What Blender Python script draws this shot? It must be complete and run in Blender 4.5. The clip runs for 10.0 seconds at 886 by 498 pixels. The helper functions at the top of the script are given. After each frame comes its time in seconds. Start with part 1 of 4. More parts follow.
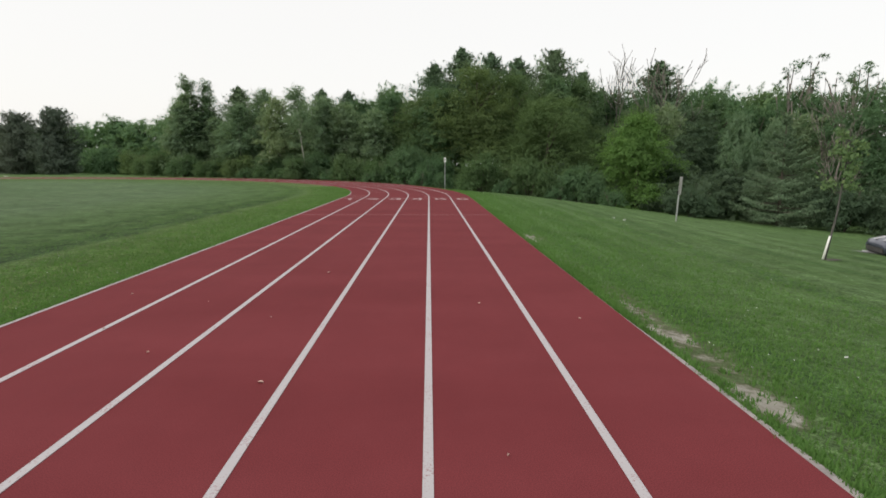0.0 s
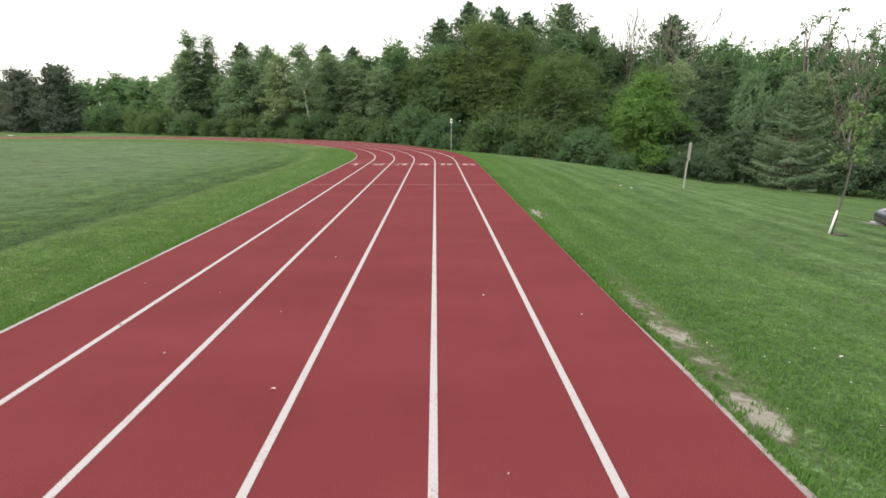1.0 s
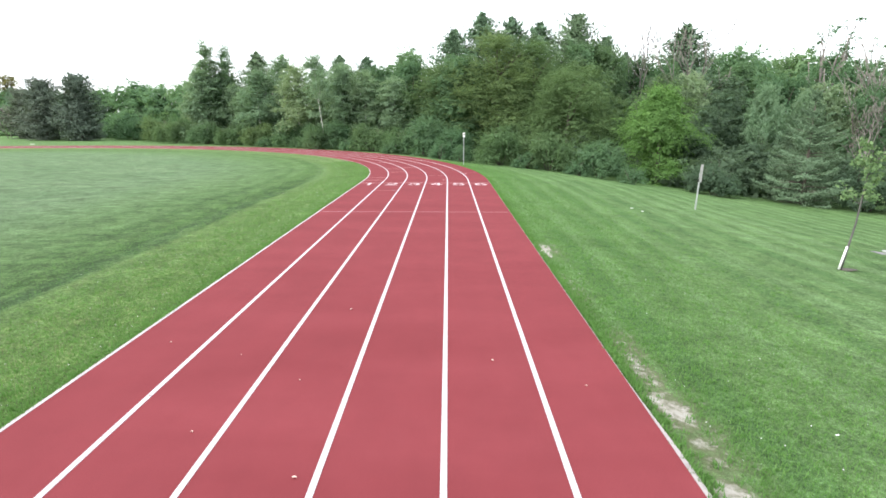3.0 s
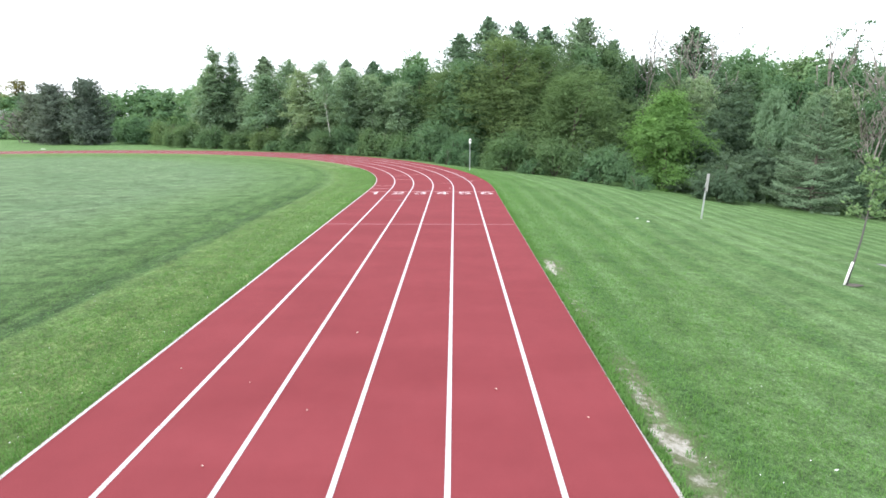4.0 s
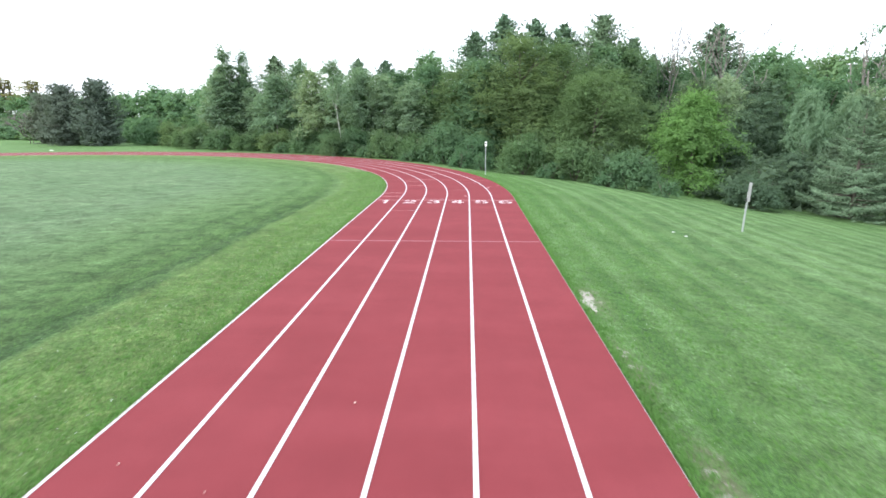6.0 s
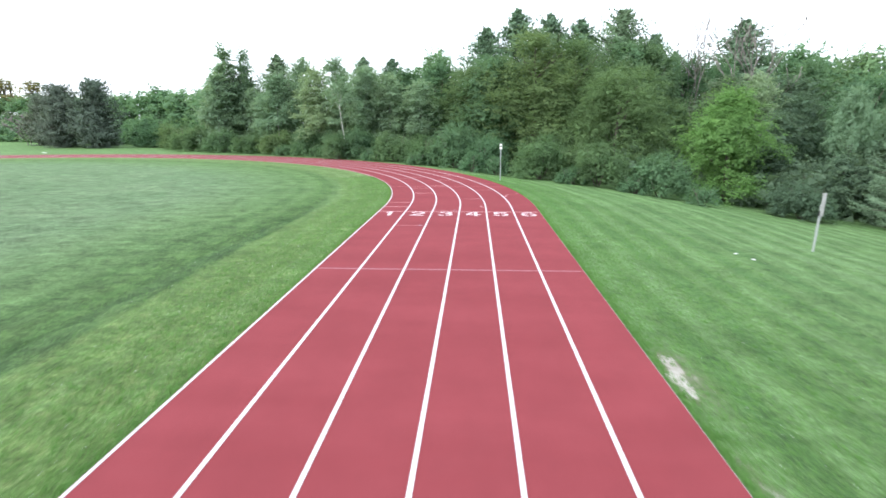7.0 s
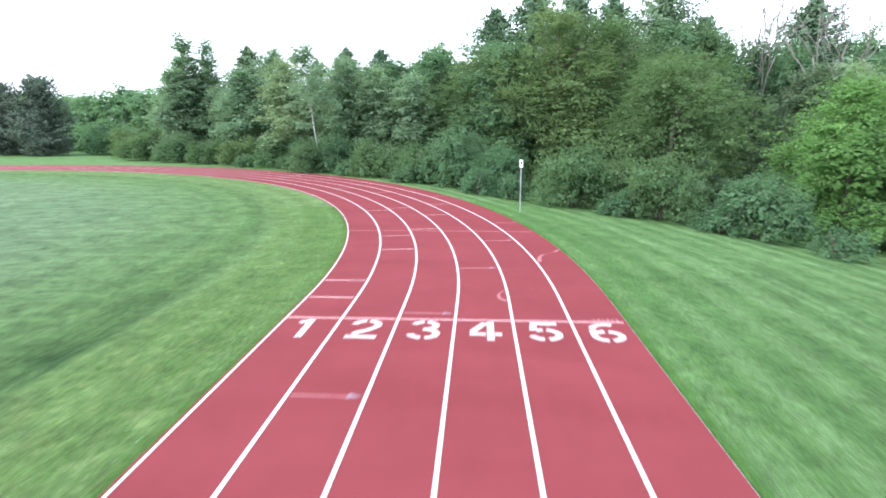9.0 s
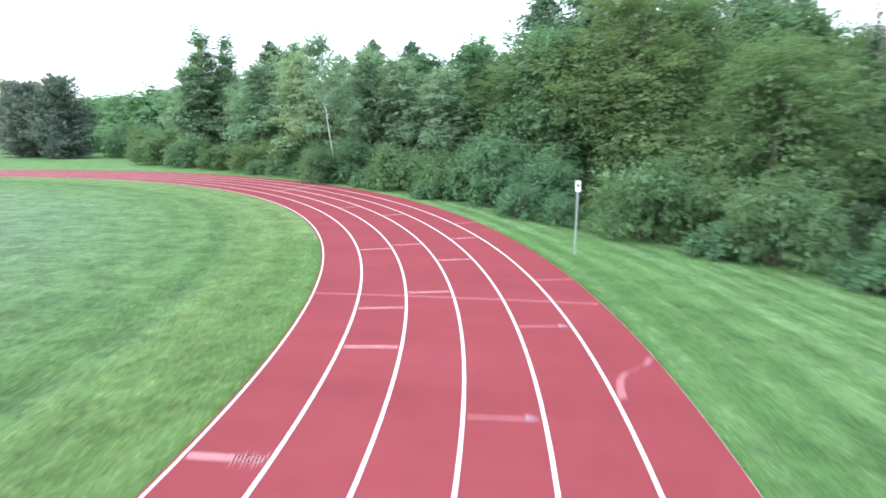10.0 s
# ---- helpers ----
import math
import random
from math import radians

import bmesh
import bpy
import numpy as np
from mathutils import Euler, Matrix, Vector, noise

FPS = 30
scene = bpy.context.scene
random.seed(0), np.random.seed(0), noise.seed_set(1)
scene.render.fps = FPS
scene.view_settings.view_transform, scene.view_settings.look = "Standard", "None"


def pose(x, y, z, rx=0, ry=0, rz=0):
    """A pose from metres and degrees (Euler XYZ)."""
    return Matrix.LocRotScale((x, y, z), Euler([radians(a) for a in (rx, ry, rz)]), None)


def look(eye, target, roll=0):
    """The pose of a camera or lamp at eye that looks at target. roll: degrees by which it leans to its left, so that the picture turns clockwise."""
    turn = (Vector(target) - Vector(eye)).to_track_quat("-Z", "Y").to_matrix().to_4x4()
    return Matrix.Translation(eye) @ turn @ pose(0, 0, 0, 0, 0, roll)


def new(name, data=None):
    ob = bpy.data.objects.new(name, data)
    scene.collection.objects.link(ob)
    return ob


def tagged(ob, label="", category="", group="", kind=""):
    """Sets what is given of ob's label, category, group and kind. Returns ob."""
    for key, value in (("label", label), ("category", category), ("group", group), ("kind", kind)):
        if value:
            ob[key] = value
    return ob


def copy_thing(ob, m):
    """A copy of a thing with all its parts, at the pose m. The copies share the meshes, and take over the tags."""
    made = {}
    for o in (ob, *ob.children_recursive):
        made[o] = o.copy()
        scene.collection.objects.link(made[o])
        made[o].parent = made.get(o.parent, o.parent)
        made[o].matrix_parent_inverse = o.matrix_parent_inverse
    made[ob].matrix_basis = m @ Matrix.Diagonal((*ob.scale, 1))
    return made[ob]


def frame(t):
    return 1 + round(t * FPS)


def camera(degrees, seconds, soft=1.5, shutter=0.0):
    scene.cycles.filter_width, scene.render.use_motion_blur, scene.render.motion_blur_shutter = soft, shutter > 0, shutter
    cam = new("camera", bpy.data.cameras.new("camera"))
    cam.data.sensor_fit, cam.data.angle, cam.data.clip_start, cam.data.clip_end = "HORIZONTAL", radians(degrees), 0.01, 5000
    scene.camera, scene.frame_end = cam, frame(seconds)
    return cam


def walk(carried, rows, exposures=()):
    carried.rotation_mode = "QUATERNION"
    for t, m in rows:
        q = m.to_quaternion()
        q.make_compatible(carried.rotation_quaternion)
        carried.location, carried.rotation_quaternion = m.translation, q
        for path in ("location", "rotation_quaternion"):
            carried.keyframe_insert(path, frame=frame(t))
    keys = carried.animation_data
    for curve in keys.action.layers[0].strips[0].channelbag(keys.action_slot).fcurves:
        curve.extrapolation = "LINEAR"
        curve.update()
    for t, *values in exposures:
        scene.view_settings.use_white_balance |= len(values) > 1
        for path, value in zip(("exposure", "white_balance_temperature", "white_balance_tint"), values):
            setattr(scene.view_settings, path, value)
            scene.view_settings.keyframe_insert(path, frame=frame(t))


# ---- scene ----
cam = camera(76.8, 10.0, soft=1.6, shutter=0.6)
PATH = [
    (0, (0.005, 2.686, 1.612), (0.055, 4.663, 1.315), 0.2),
    (0.5, (0.011, 2.68, 1.825), (0.05, 4.639, 1.427), 0.2),
    (1, (0.012, 2.669, 2.055), (0.04, 4.618, 1.606), 0.2),
    (1.5, (0.018, 2.651, 2.264), (0.035, 4.6, 1.817), 0.2),
    (2, (0.018, 2.627, 2.483), (0.023, 4.577, 2.037), 0.1),
    (2.5, (0.013, 2.59, 2.706), (0.008, 4.54, 2.262), 0.2),
    (4, (0.052, 2.529, 3.307), (0.012, 4.48, 2.867), 0.0),
    (4.5, (0.047, 2.515, 3.463), (-0.004, 4.466, 3.024), 0.1),
    (5, (0.034, 2.748, 3.47), (-0.029, 4.698, 3.031), 0.0),
    (5.5, (-0.040, 3.342, 3.47), (-0.115, 5.292, 3.031), -0.0),
    (5.7, (-0.066, 3.8, 3.476), (-0.144, 5.749, 3.034), 0.0),
    (7, (-0.501, 8.107, 3.363), (-0.609, 10.056, 2.929), -0.0),
    (7.5, (-0.809, 10.534, 3.373), (-0.937, 12.482, 2.939), -0.0),
    (8, (-1.004, 13.429, 3.368), (-1.154, 15.377, 2.938), -0.1),
    (8.5, (-0.909, 16.66, 3.406), (-1.033, 18.61, 2.98), -0.0),
    (9, (-0.681, 20.066, 3.519), (-0.802, 22.016, 3.095), 0.0),
    (9.5, (-0.504, 23.598, 3.61), (-0.654, 25.547, 3.187), 0.2),
    (10, (-0.490, 27.245, 3.731), (-0.764, 29.18, 3.307), 0.1),
]
EXPOSURES = [(0.0, -0.86, 7400, 11), (0.5, -0.56, 7800, 11), (1.0, -0.24, 7650, 11), (1.5, 0.01, 7450, 11), (2.0, 0.27, 7200, 11), (2.5, 0.46, 6950, 11),
             (4.0, 0.54, 6600, 11), (7.0, 0.58, 6350, 11), (9.0, 0.74, 6100, 10), (10.0, 0.85, 6000, 9)]
walk(cam, [(t, look(eye, target, roll)) for t, eye, target, roll in PATH], EXPOSURES)

# ---- light ----
SUN_EL, SUN_AZ = 35.0, -120.0         # degrees; azimuth from ahead (+y), minus is to the left
world = bpy.data.worlds.new("world")
scene.world = world
world.use_nodes = True
wn, wl = world.node_tree.nodes, world.node_tree.links
wn.clear()
w_out = wn.new("ShaderNodeOutputWorld")
w_bg = wn.new("ShaderNodeBackground")
w_sky = wn.new("ShaderNodeTexSky")
w_sky.sky_type = 'NISHITA'
w_sky.sun_disc = False
w_sky.sun_elevation = radians(SUN_EL)
w_sky.sun_rotation = radians(SUN_AZ)
w_sky.dust_density = 3.0
w_mix = wn.new("ShaderNodeMix")       # thin high overcast over the clear sky
w_mix.data_type = 'RGBA'
w_mix.inputs[0].default_value = 0.72
w_mix.inputs[7].default_value = (14.2, 15.1, 16.4, 1)
w_bg.inputs["Strength"].default_value = 0.15
wl.new(w_sky.outputs[0], w_mix.inputs[6])
wl.new(w_mix.outputs[2], w_bg.inputs["Color"])
wl.new(w_bg.outputs[0], w_out.inputs["Surface"])
sun_data = bpy.data.lights.new("sun", 'SUN')
sun_data.energy, sun_data.angle, sun_data.color = 3.0, radians(50), (1.0, 0.98, 0.94)
sun = new("sun", sun_data)
az, el = radians(SUN_AZ), radians(SUN_EL)
sun.matrix_world = look((math.sin(az) * math.cos(el) * 100, math.cos(az) * math.cos(el) * 100, math.sin(el) * 100), (0, 0, 0))

# ---- plan of the track ----
LANE = 1.07
CX, CY, R0 = -38.68, 31.2, 34.4       # middle of the bend, radius of the inner line
R_IN, R_OUT = R0 - 0.035, R0 + 6.38


def radius(x, y):
    return np.hypot(x - CX, np.maximum(y - CY, 0.0))


def smooth(a):
    a = np.clip(a, 0.0, 1.0)
    return a * a * (3 - 2 * a)


FALL_D = (0, 2, 4, 6, 8, 10, 13, 16, 20, 26, 40)
FALL_NEAR = (0, -0.23, -0.43, -0.58, -0.74, -0.86, -1.17, -1.48, -1.90, -2.35, -2.75)      # beside the straight
FALL_FAR = (0, -0.23, -0.43, -0.58, -0.74, -0.98, -1.38, -1.76, -2.20, -2.65, -3.1)      # beside the bend


def ground_z(x, y):
    """Height of the lawn: level infield, a bank that falls away outside the track."""
    x, y = np.asarray(x, float), np.asarray(y, float)
    r = radius(x, y)
    d, s = r - R_OUT, R_IN - r
    far = smooth((y - 20) / 12)
    out = -0.014 + (np.interp(d, FALL_D, FALL_NEAR) * (1 - far) + np.interp(d, FALL_D, FALL_FAR) * far) * smooth((x + 12) / 14)
    inn = -0.014 - 0.05 * (1 - np.exp(-np.maximum(s, 0) / 3))
    wave = 0.03 * np.sin(x * 0.37 + 1.3 * np.sin(y * 0.21)) * np.sin(y * 0.29 + 0.7)
    z = np.where(d > 0, out, np.where(s > 0, inn, -0.014))
    return z + wave * smooth((np.maximum(d, s) - 0.5) / 4)


# ---- materials ----
def material(name):
    m = bpy.data.materials.new(name)
    m.use_nodes = True
    nt = m.node_tree
    return m, nt.nodes, nt.links, nt.nodes["Principled BSDF"]


def rgb(c):
    return (c[0], c[1], c[2], 1)


def tex_noise(nodes, links, vec, scale, detail=4.0, rough=0.55, dist=0.0):
    n = nodes.new("ShaderNodeTexNoise")
    n.inputs["Scale"].default_value, n.inputs["Detail"].default_value = scale, detail
    n.inputs["Roughness"].default_value, n.inputs["Distortion"].default_value = rough, dist
    if vec is not None:
        links.new(vec, n.inputs["Vector"])
    return n.outputs["Fac"]


def ramp(nodes, links, fac, stops):
    r = nodes.new("ShaderNodeValToRGB")
    while len(r.color_ramp.elements) < len(stops):
        r.color_ramp.elements.new(0.5)
    for e, (p, c) in zip(r.color_ramp.elements, stops):
        e.position, e.color = p, rgb(c) if not isinstance(c, float) else (c, c, c, 1)
    links.new(fac, r.inputs[0])
    return r.outputs[0]


def mix(nodes, links, fac, a, b, mode='MIX'):
    m = nodes.new("ShaderNodeMix")
    m.data_type, m.blend_type = 'RGBA', mode
    for sock, v in ((m.inputs[0], fac), (m.inputs[6], a), (m.inputs[7], b)):
        if isinstance(v, (int, float)):
            sock.default_value = v
        elif isinstance(v, tuple):
            sock.default_value = rgb(v)
        else:
            links.new(v, sock)
    return m.outputs[2]


def calc(nodes, links, op, a, b=None):
    m = nodes.new("ShaderNodeMath")
    m.operation = op
    for sock, v in zip(m.inputs, (a, b)):
        if isinstance(v, (int, float)):
            sock.default_value = v
        elif v is not None:
            links.new(v, sock)
    return m.outputs[0]


def bump(nodes, links, height, strength, dist, bsdf):
    b = nodes.new("ShaderNodeBump")
    b.inputs["Strength"].default_value, b.inputs["Distance"].default_value = strength, dist
    links.new(height, b.inputs["Height"])
    links.new(b.outputs[0], bsdf.inputs["Normal"])


def position(nodes):
    return nodes.new("ShaderNodeNewGeometry").outputs["Position"]


def stretched(nodes, links, vec, sx, sy, sz):
    m = nodes.new("ShaderNodeMapping")
    m.inputs["Scale"].default_value = (sx, sy, sz)
    links.new(vec, m.inputs["Vector"])
    return m.outputs[0]


def rubber_material():
    m, n, l, b = material("red_rubber_track")
    p = position(n)
    big = tex_noise(n, l, stretched(n, l, p, 0.35, 1.1, 1.0), 0.8, 5)
    mid = tex_noise(n, l, p, 4.0, 4)
    fine = tex_noise(n, l, p, 140.0, 2)
    col = ramp(n, l, big, [(0.35, (0.149, 0.0308, 0.0366)), (0.65, (0.172, 0.0374, 0.0443))])
    col = mix(n, l, calc(n, l, 'MULTIPLY', mid, 0.30), col, (0.156, 0.026, 0.030))
    scuff = tex_noise(n, l, stretched(n, l, p, 1.0, 0.5, 1.0), 1.7, 7, 0.7)
    col = mix(n, l, 0.8, col, ramp(n, l, scuff, [(0.36, 0.94), (0.60, 1.03)]), 'MULTIPLY')
    grain = ramp(n, l, fine, [(0.40, 0.70), (0.60, 1.18)])
    col = mix(n, l, 0.6, col, grain, 'MULTIPLY')
    l.new(col, b.inputs["Base Color"])
    b.inputs["Roughness"].default_value = 0.92
    b.inputs["Specular IOR Level"].default_value = 0.07
    bump(n, l, calc(n, l, 'ADD', fine, calc(n, l, 'MULTIPLY', mid, 1.5)), 0.35, 0.004, b)
    return m


def paint_material(name, colour, wear, under=(0.205, 0.030, 0.034)):
    """White track paint; wear is the share of it that is rubbed off."""
    m, n, l, b = material(name)
    p = position(n)
    fine = tex_noise(n, l, p, 70.0, 3, 0.7)
    big = tex_noise(n, l, p, 3.0, 3)
    f = calc(n, l, 'ADD', calc(n, l, 'MULTIPLY', fine, 0.7), calc(n, l, 'MULTIPLY', big, 0.3))
    mask = ramp(n, l, f, [(max(0.0, 0.30 + wear * 0.3 - 0.07), 0.0), (0.30 + wear * 0.3 + 0.07, 1.0)])
    tone = mix(n, l, big, colour, tuple(c * 0.85 for c in colour))
    l.new(mix(n, l, mask, under, tone), b.inputs["Base Color"])
    b.inputs["Roughness"].default_value = 0.7
    bump(n, l, tex_noise(n, l, p, 150.0, 2), 0.3, 0.003, b)
    return m


def lawn_material():
    """Mown grass: bands that follow the track, mowing streaks, worn sandy spots beside the track."""
    m, n, l, b = material("mown_lawn")
    p = position(n)
    sep = n.new("ShaderNodeSeparateXYZ")
    l.new(p, sep.inputs[0])
    x, y = sep.outputs[0], sep.outputs[1]
    dx = calc(n, l, 'SUBTRACT', x, CX)
    dy = calc(n, l, 'MAXIMUM', calc(n, l, 'SUBTRACT', y, CY), 0.0)
    r = calc(n, l, 'SQRT', calc(n, l, 'ADD', calc(n, l, 'MULTIPLY', dx, dx), calc(n, l, 'MULTIPLY', dy, dy)))
    wob = tex_noise(n, l, p, 0.35, 3)
    big = tex_noise(n, l, p, 0.22, 5, 0.6)
    mid = tex_noise(n, l, p, 1.6, 5, 0.65)
    fine = tex_noise(n, l, p, 22.0, 4, 0.75)
    tiny = tex_noise(n, l, p, 90.0, 2, 0.7)
    # distance into the infield from the inner line, slightly wavering
    s = calc(n, l, 'ADD', calc(n, l, 'SUBTRACT', R0, r), calc(n, l, 'MULTIPLY', calc(n, l, 'SUBTRACT', wob, 0.5), 0.40))
    base = ramp(n, l, big, [(0.35, (0.096, 0.180, 0.059)), (0.65, (0.125, 0.223, 0.076))])
    base = mix(n, l, ramp(n, l, mid, [(0.35, 0.0), (0.65, 0.5)]), base, (0.142, 0.248, 0.094))
    base = mix(n, l, ramp(n, l, mid, [(0.52, 0.0), (0.70, 0.5)]), base, (0.062, 0.144, 0.043))
    # infield proper is dewy and bluer
    dewy = ramp(n, l, big, [(0.35, (0.130, 0.206, 0.112)), (0.65, (0.172, 0.246, 0.142))])
    dewy = mix(n, l, ramp(n, l, mid, [(0.45, 0.0), (0.68, 0.6)]), dewy, (0.077, 0.153, 0.072))
    base = mix(n, l, ramp(n, l, calc(n, l, 'MULTIPLY', s, 0.04), [(0.16, 0.0), (0.42, 0.80)]), base, dewy)
    # the infield side is a warmer, plainer green
    base = mix(n, l, ramp(n, l, calc(n, l, 'MULTIPLY', s, 0.1), [(0.0, 0.0), (0.004, 1.0), (0.35, 1.0), (0.9, 0.35)]), base, mix(n, l, 1.0, base, (0.91, 0.92, 0.88), 'MULTIPLY'))
    # the wheel rut and darker strip along it
    strip_s = ramp(n, l, calc(n, l, 'MULTIPLY', s, 0.1), [(0.0, 0.0), (0.004, 0.80), (0.14, 0.72), (0.25, 0.50), (0.30, 0.20), (0.45, 0.0)])
    base = mix(n, l, strip_s, base, (0.126, 0.196, 0.063))
    weeds = ramp(n, l, tex_noise(n, l, p, 2.6, 6, 0.7), [(0.50, 0.0), (0.64, 0.75)])
    base = mix(n, l, calc(n, l, 'MULTIPLY', weeds, strip_s), base, (0.235, 0.300, 0.115))
    rut = ramp(n, l, calc(n, l, 'MULTIPLY', s, 0.1), [(0.262, 0.0), (0.283, 0.95), (0.318, 0.92), (0.37, 0.50), (0.45, 0.36), (0.48, 0.50), (0.52, 0.25), (0.75, 0.0)])
    lane_v = n.new("ShaderNodeCombineXYZ")
    l.new(r, lane_v.inputs[0])
    l.new(calc(n, l, 'MULTIPLY', y, 0.30), lane_v.inputs[1])
    broken = tex_noise(n, l, lane_v.outputs[0], 2.2, 7, 0.75, 0.8)
    rut = calc(n, l, 'MULTIPLY', rut, ramp(n, l, broken, [(0.36, 0.28), (0.56, 1.0)]))
    rut = calc(n, l, 'MULTIPLY', rut, ramp(n, l, calc(n, l, 'MULTIPLY', y, 0.02), [(0.54, 1.0), (0.70, 0.40)]))
    base = mix(n, l, rut, base, (0.016, 0.052, 0.012))
    # short tufted ridges across the open infield
    ridge = tex_noise(n, l, stretched(n, l, p, 0.45, 2.0, 1.0), 1.5, 6, 0.7, 0.6)
    inner = ramp(n, l, calc(n, l, 'MULTIPLY', s, 0.1), [(0.28, 0.0), (0.45, 1.0)])
    base = mix(n, l, inner, base, mix(n, l, 1.0, base, ramp(n, l, ridge, [(0.34, 0.70), (0.50, 1.0), (0.66, 1.22)]), 'MULTIPLY'))
    # mowing streaks that follow the track, faint in the open infield
    bend = tex_noise(n, l, p, 0.1, 2)
    phase = calc(n, l, 'ADD', calc(n, l, 'MULTIPLY', r, 5.2), calc(n, l, 'MULTIPLY', bend, 2.5))
    comb = n.new("ShaderNodeCombineXYZ")
    l.new(r, comb.inputs[0])
    l.new(calc(n, l, 'MULTIPLY', y, 0.05), comb.inputs[1])
    fleck = tex_noise(n, l, comb.outputs[0], 1.3, 5, 0.65)
    band = calc(n, l, 'ADD', calc(n, l, 'MULTIPLY', calc(n, l, 'SINE', phase), 0.12), fleck)
    deep = ramp(n, l, calc(n, l, 'MULTIPLY', s, 0.05), [(0.0, 1.0), (0.01, 0.50), (0.18, 0.40), (0.34, 0.07)])
    lit = calc(n, l, 'MULTIPLY', ramp(n, l, band, [(0.49, 0.0), (0.62, 0.50)]), deep)
    dim = calc(n, l, 'MULTIPLY', ramp(n, l, band, [(0.36, 0.45), (0.49, 0.0)]), deep)
    base = mix(n, l, lit, base, (0.172, 0.285, 0.125))
    base = mix(n, l, dim, base, (0.062, 0.147, 0.047))
    # old tyre tracks along the outer bank
    out_e = calc(n, l, 'ADD', calc(n, l, 'SUBTRACT', r, R_OUT), calc(n, l, 'MULTIPLY', calc(n, l, 'SUBTRACT', wob, 0.5), 0.5))
    tyre = ramp(n, l, calc(n, l, 'MULTIPLY', out_e, 0.1), [(0.505, 0.0), (0.525, 0.55), (0.545, 0.0), (0.62, 0.0), (0.64, 0.45), (0.66, 0.0)])
    base = mix(n, l, calc(n, l, 'MULTIPLY', tyre, ramp(n, l, fleck, [(0.35, 0.3), (0.60, 1.0)])), base, (0.052, 0.125, 0.030))
    mott = tex_noise(n, l, p, 1.1, 8, 0.75)
    base = mix(n, l, 0.8, base, ramp(n, l, mott, [(0.38, 0.62), (0.62, 1.16)]), 'MULTIPLY')
    # tufts a hand wide
    tuft = tex_noise(n, l, p, 6.5, 5, 0.75, 0.5)
    base = mix(n, l, 0.75, base, ramp(n, l, tuft, [(0.36, 0.60), (0.50, 1.0), (0.66, 1.30)]), 'MULTIPLY')
    # straw and blade grain
    base = mix(n, l, ramp(n, l, fine, [(0.55, 0.0), (0.75, 0.35)]), base, (0.184, 0.230, 0.134))
    base = mix(n, l, 0.8, base, ramp(n, l, tiny, [(0.40, 0.5), (0.60, 1.35)]), 'MULTIPLY')
    base = mix(n, l, 0.8, base, ramp(n, l, fine, [(0.40, 0.55), (0.60, 1.3)]), 'MULTIPLY')
    # worn, sandy ground beside the outer edge
    e = calc(n, l, 'SUBTRACT', r, R_OUT)
    total = None
    for (ey, half_y, ee, half_e, amount) in ((9.7, 1.1, 0.38, 0.30, 0.5), (8.9, 0.7, 0.36, 0.26, 0.75), (8.0, 0.60, 0.31, 0.28, 1.05), (7.2, 0.9, 0.36, 0.36, 0.42),
                                             (6.4, 0.48, 0.26, 0.26, 1.25), (12.3, 1.8, 0.24, 0.24, 0.4), (15.2, 0.60, 0.22, 0.17, 1.6), (15.9, 0.55, 0.30, 0.17, 1.6), (8.0, 2.7, 0.40, 0.50, 0.34), (15.5, 1.6, 0.40, 0.42, 0.34)):
        a = calc(n, l, 'DIVIDE', calc(n, l, 'SUBTRACT', y, ey), half_y)
        c = calc(n, l, 'DIVIDE', calc(n, l, 'SUBTRACT', e, ee), half_e)
        q = calc(n, l, 'SUBTRACT', 1.0, calc(n, l, 'ADD', calc(n, l, 'MULTIPLY', a, a), calc(n, l, 'MULTIPLY', c, c)))
        q = calc(n, l, 'MULTIPLY', calc(n, l, 'MAXIMUM', q, 0.0), amount)
        total = q if total is None else calc(n, l, 'MAXIMUM', total, q)
    rag = tex_noise(n, l, p, 3.6, 7, 0.75)
    level = calc(n, l, 'ADD', total, calc(n, l, 'MULTIPLY', calc(n, l, 'SUBTRACT', rag, 0.5), 3.4))
    inside = ramp(n, l, total, [(0.0, 0.0), (0.45, 1.0)])
    thin = calc(n, l, 'MULTIPLY', ramp(n, l, level, [(-0.0, 0.15), (0.5, 0.85)]), inside)
    worn = calc(n, l, 'MULTIPLY', ramp(n, l, level, [(0.50, 0.0), (1.30, 0.95)]), inside)
    base = mix(n, l, thin, base, (0.130, 0.138, 0.080))
    sand = ramp(n, l, rag, [(0.35, (0.29, 0.27, 0.23)), (0.65, (0.50, 0.48, 0.44))])
    base = mix(n, l, worn, base, sand)
    l.new(base, b.inputs["Base Color"])
    b.inputs["Roughness"].default_value = 0.85
    b.inputs["Specular IOR Level"].default_value = 0.08
    bump(n, l, calc(n, l, 'ADD', fine, calc(n, l, 'ADD', tiny, calc(n, l, 'MULTIPLY', mid, 1.2))), 0.8, 0.05, b)
    return m


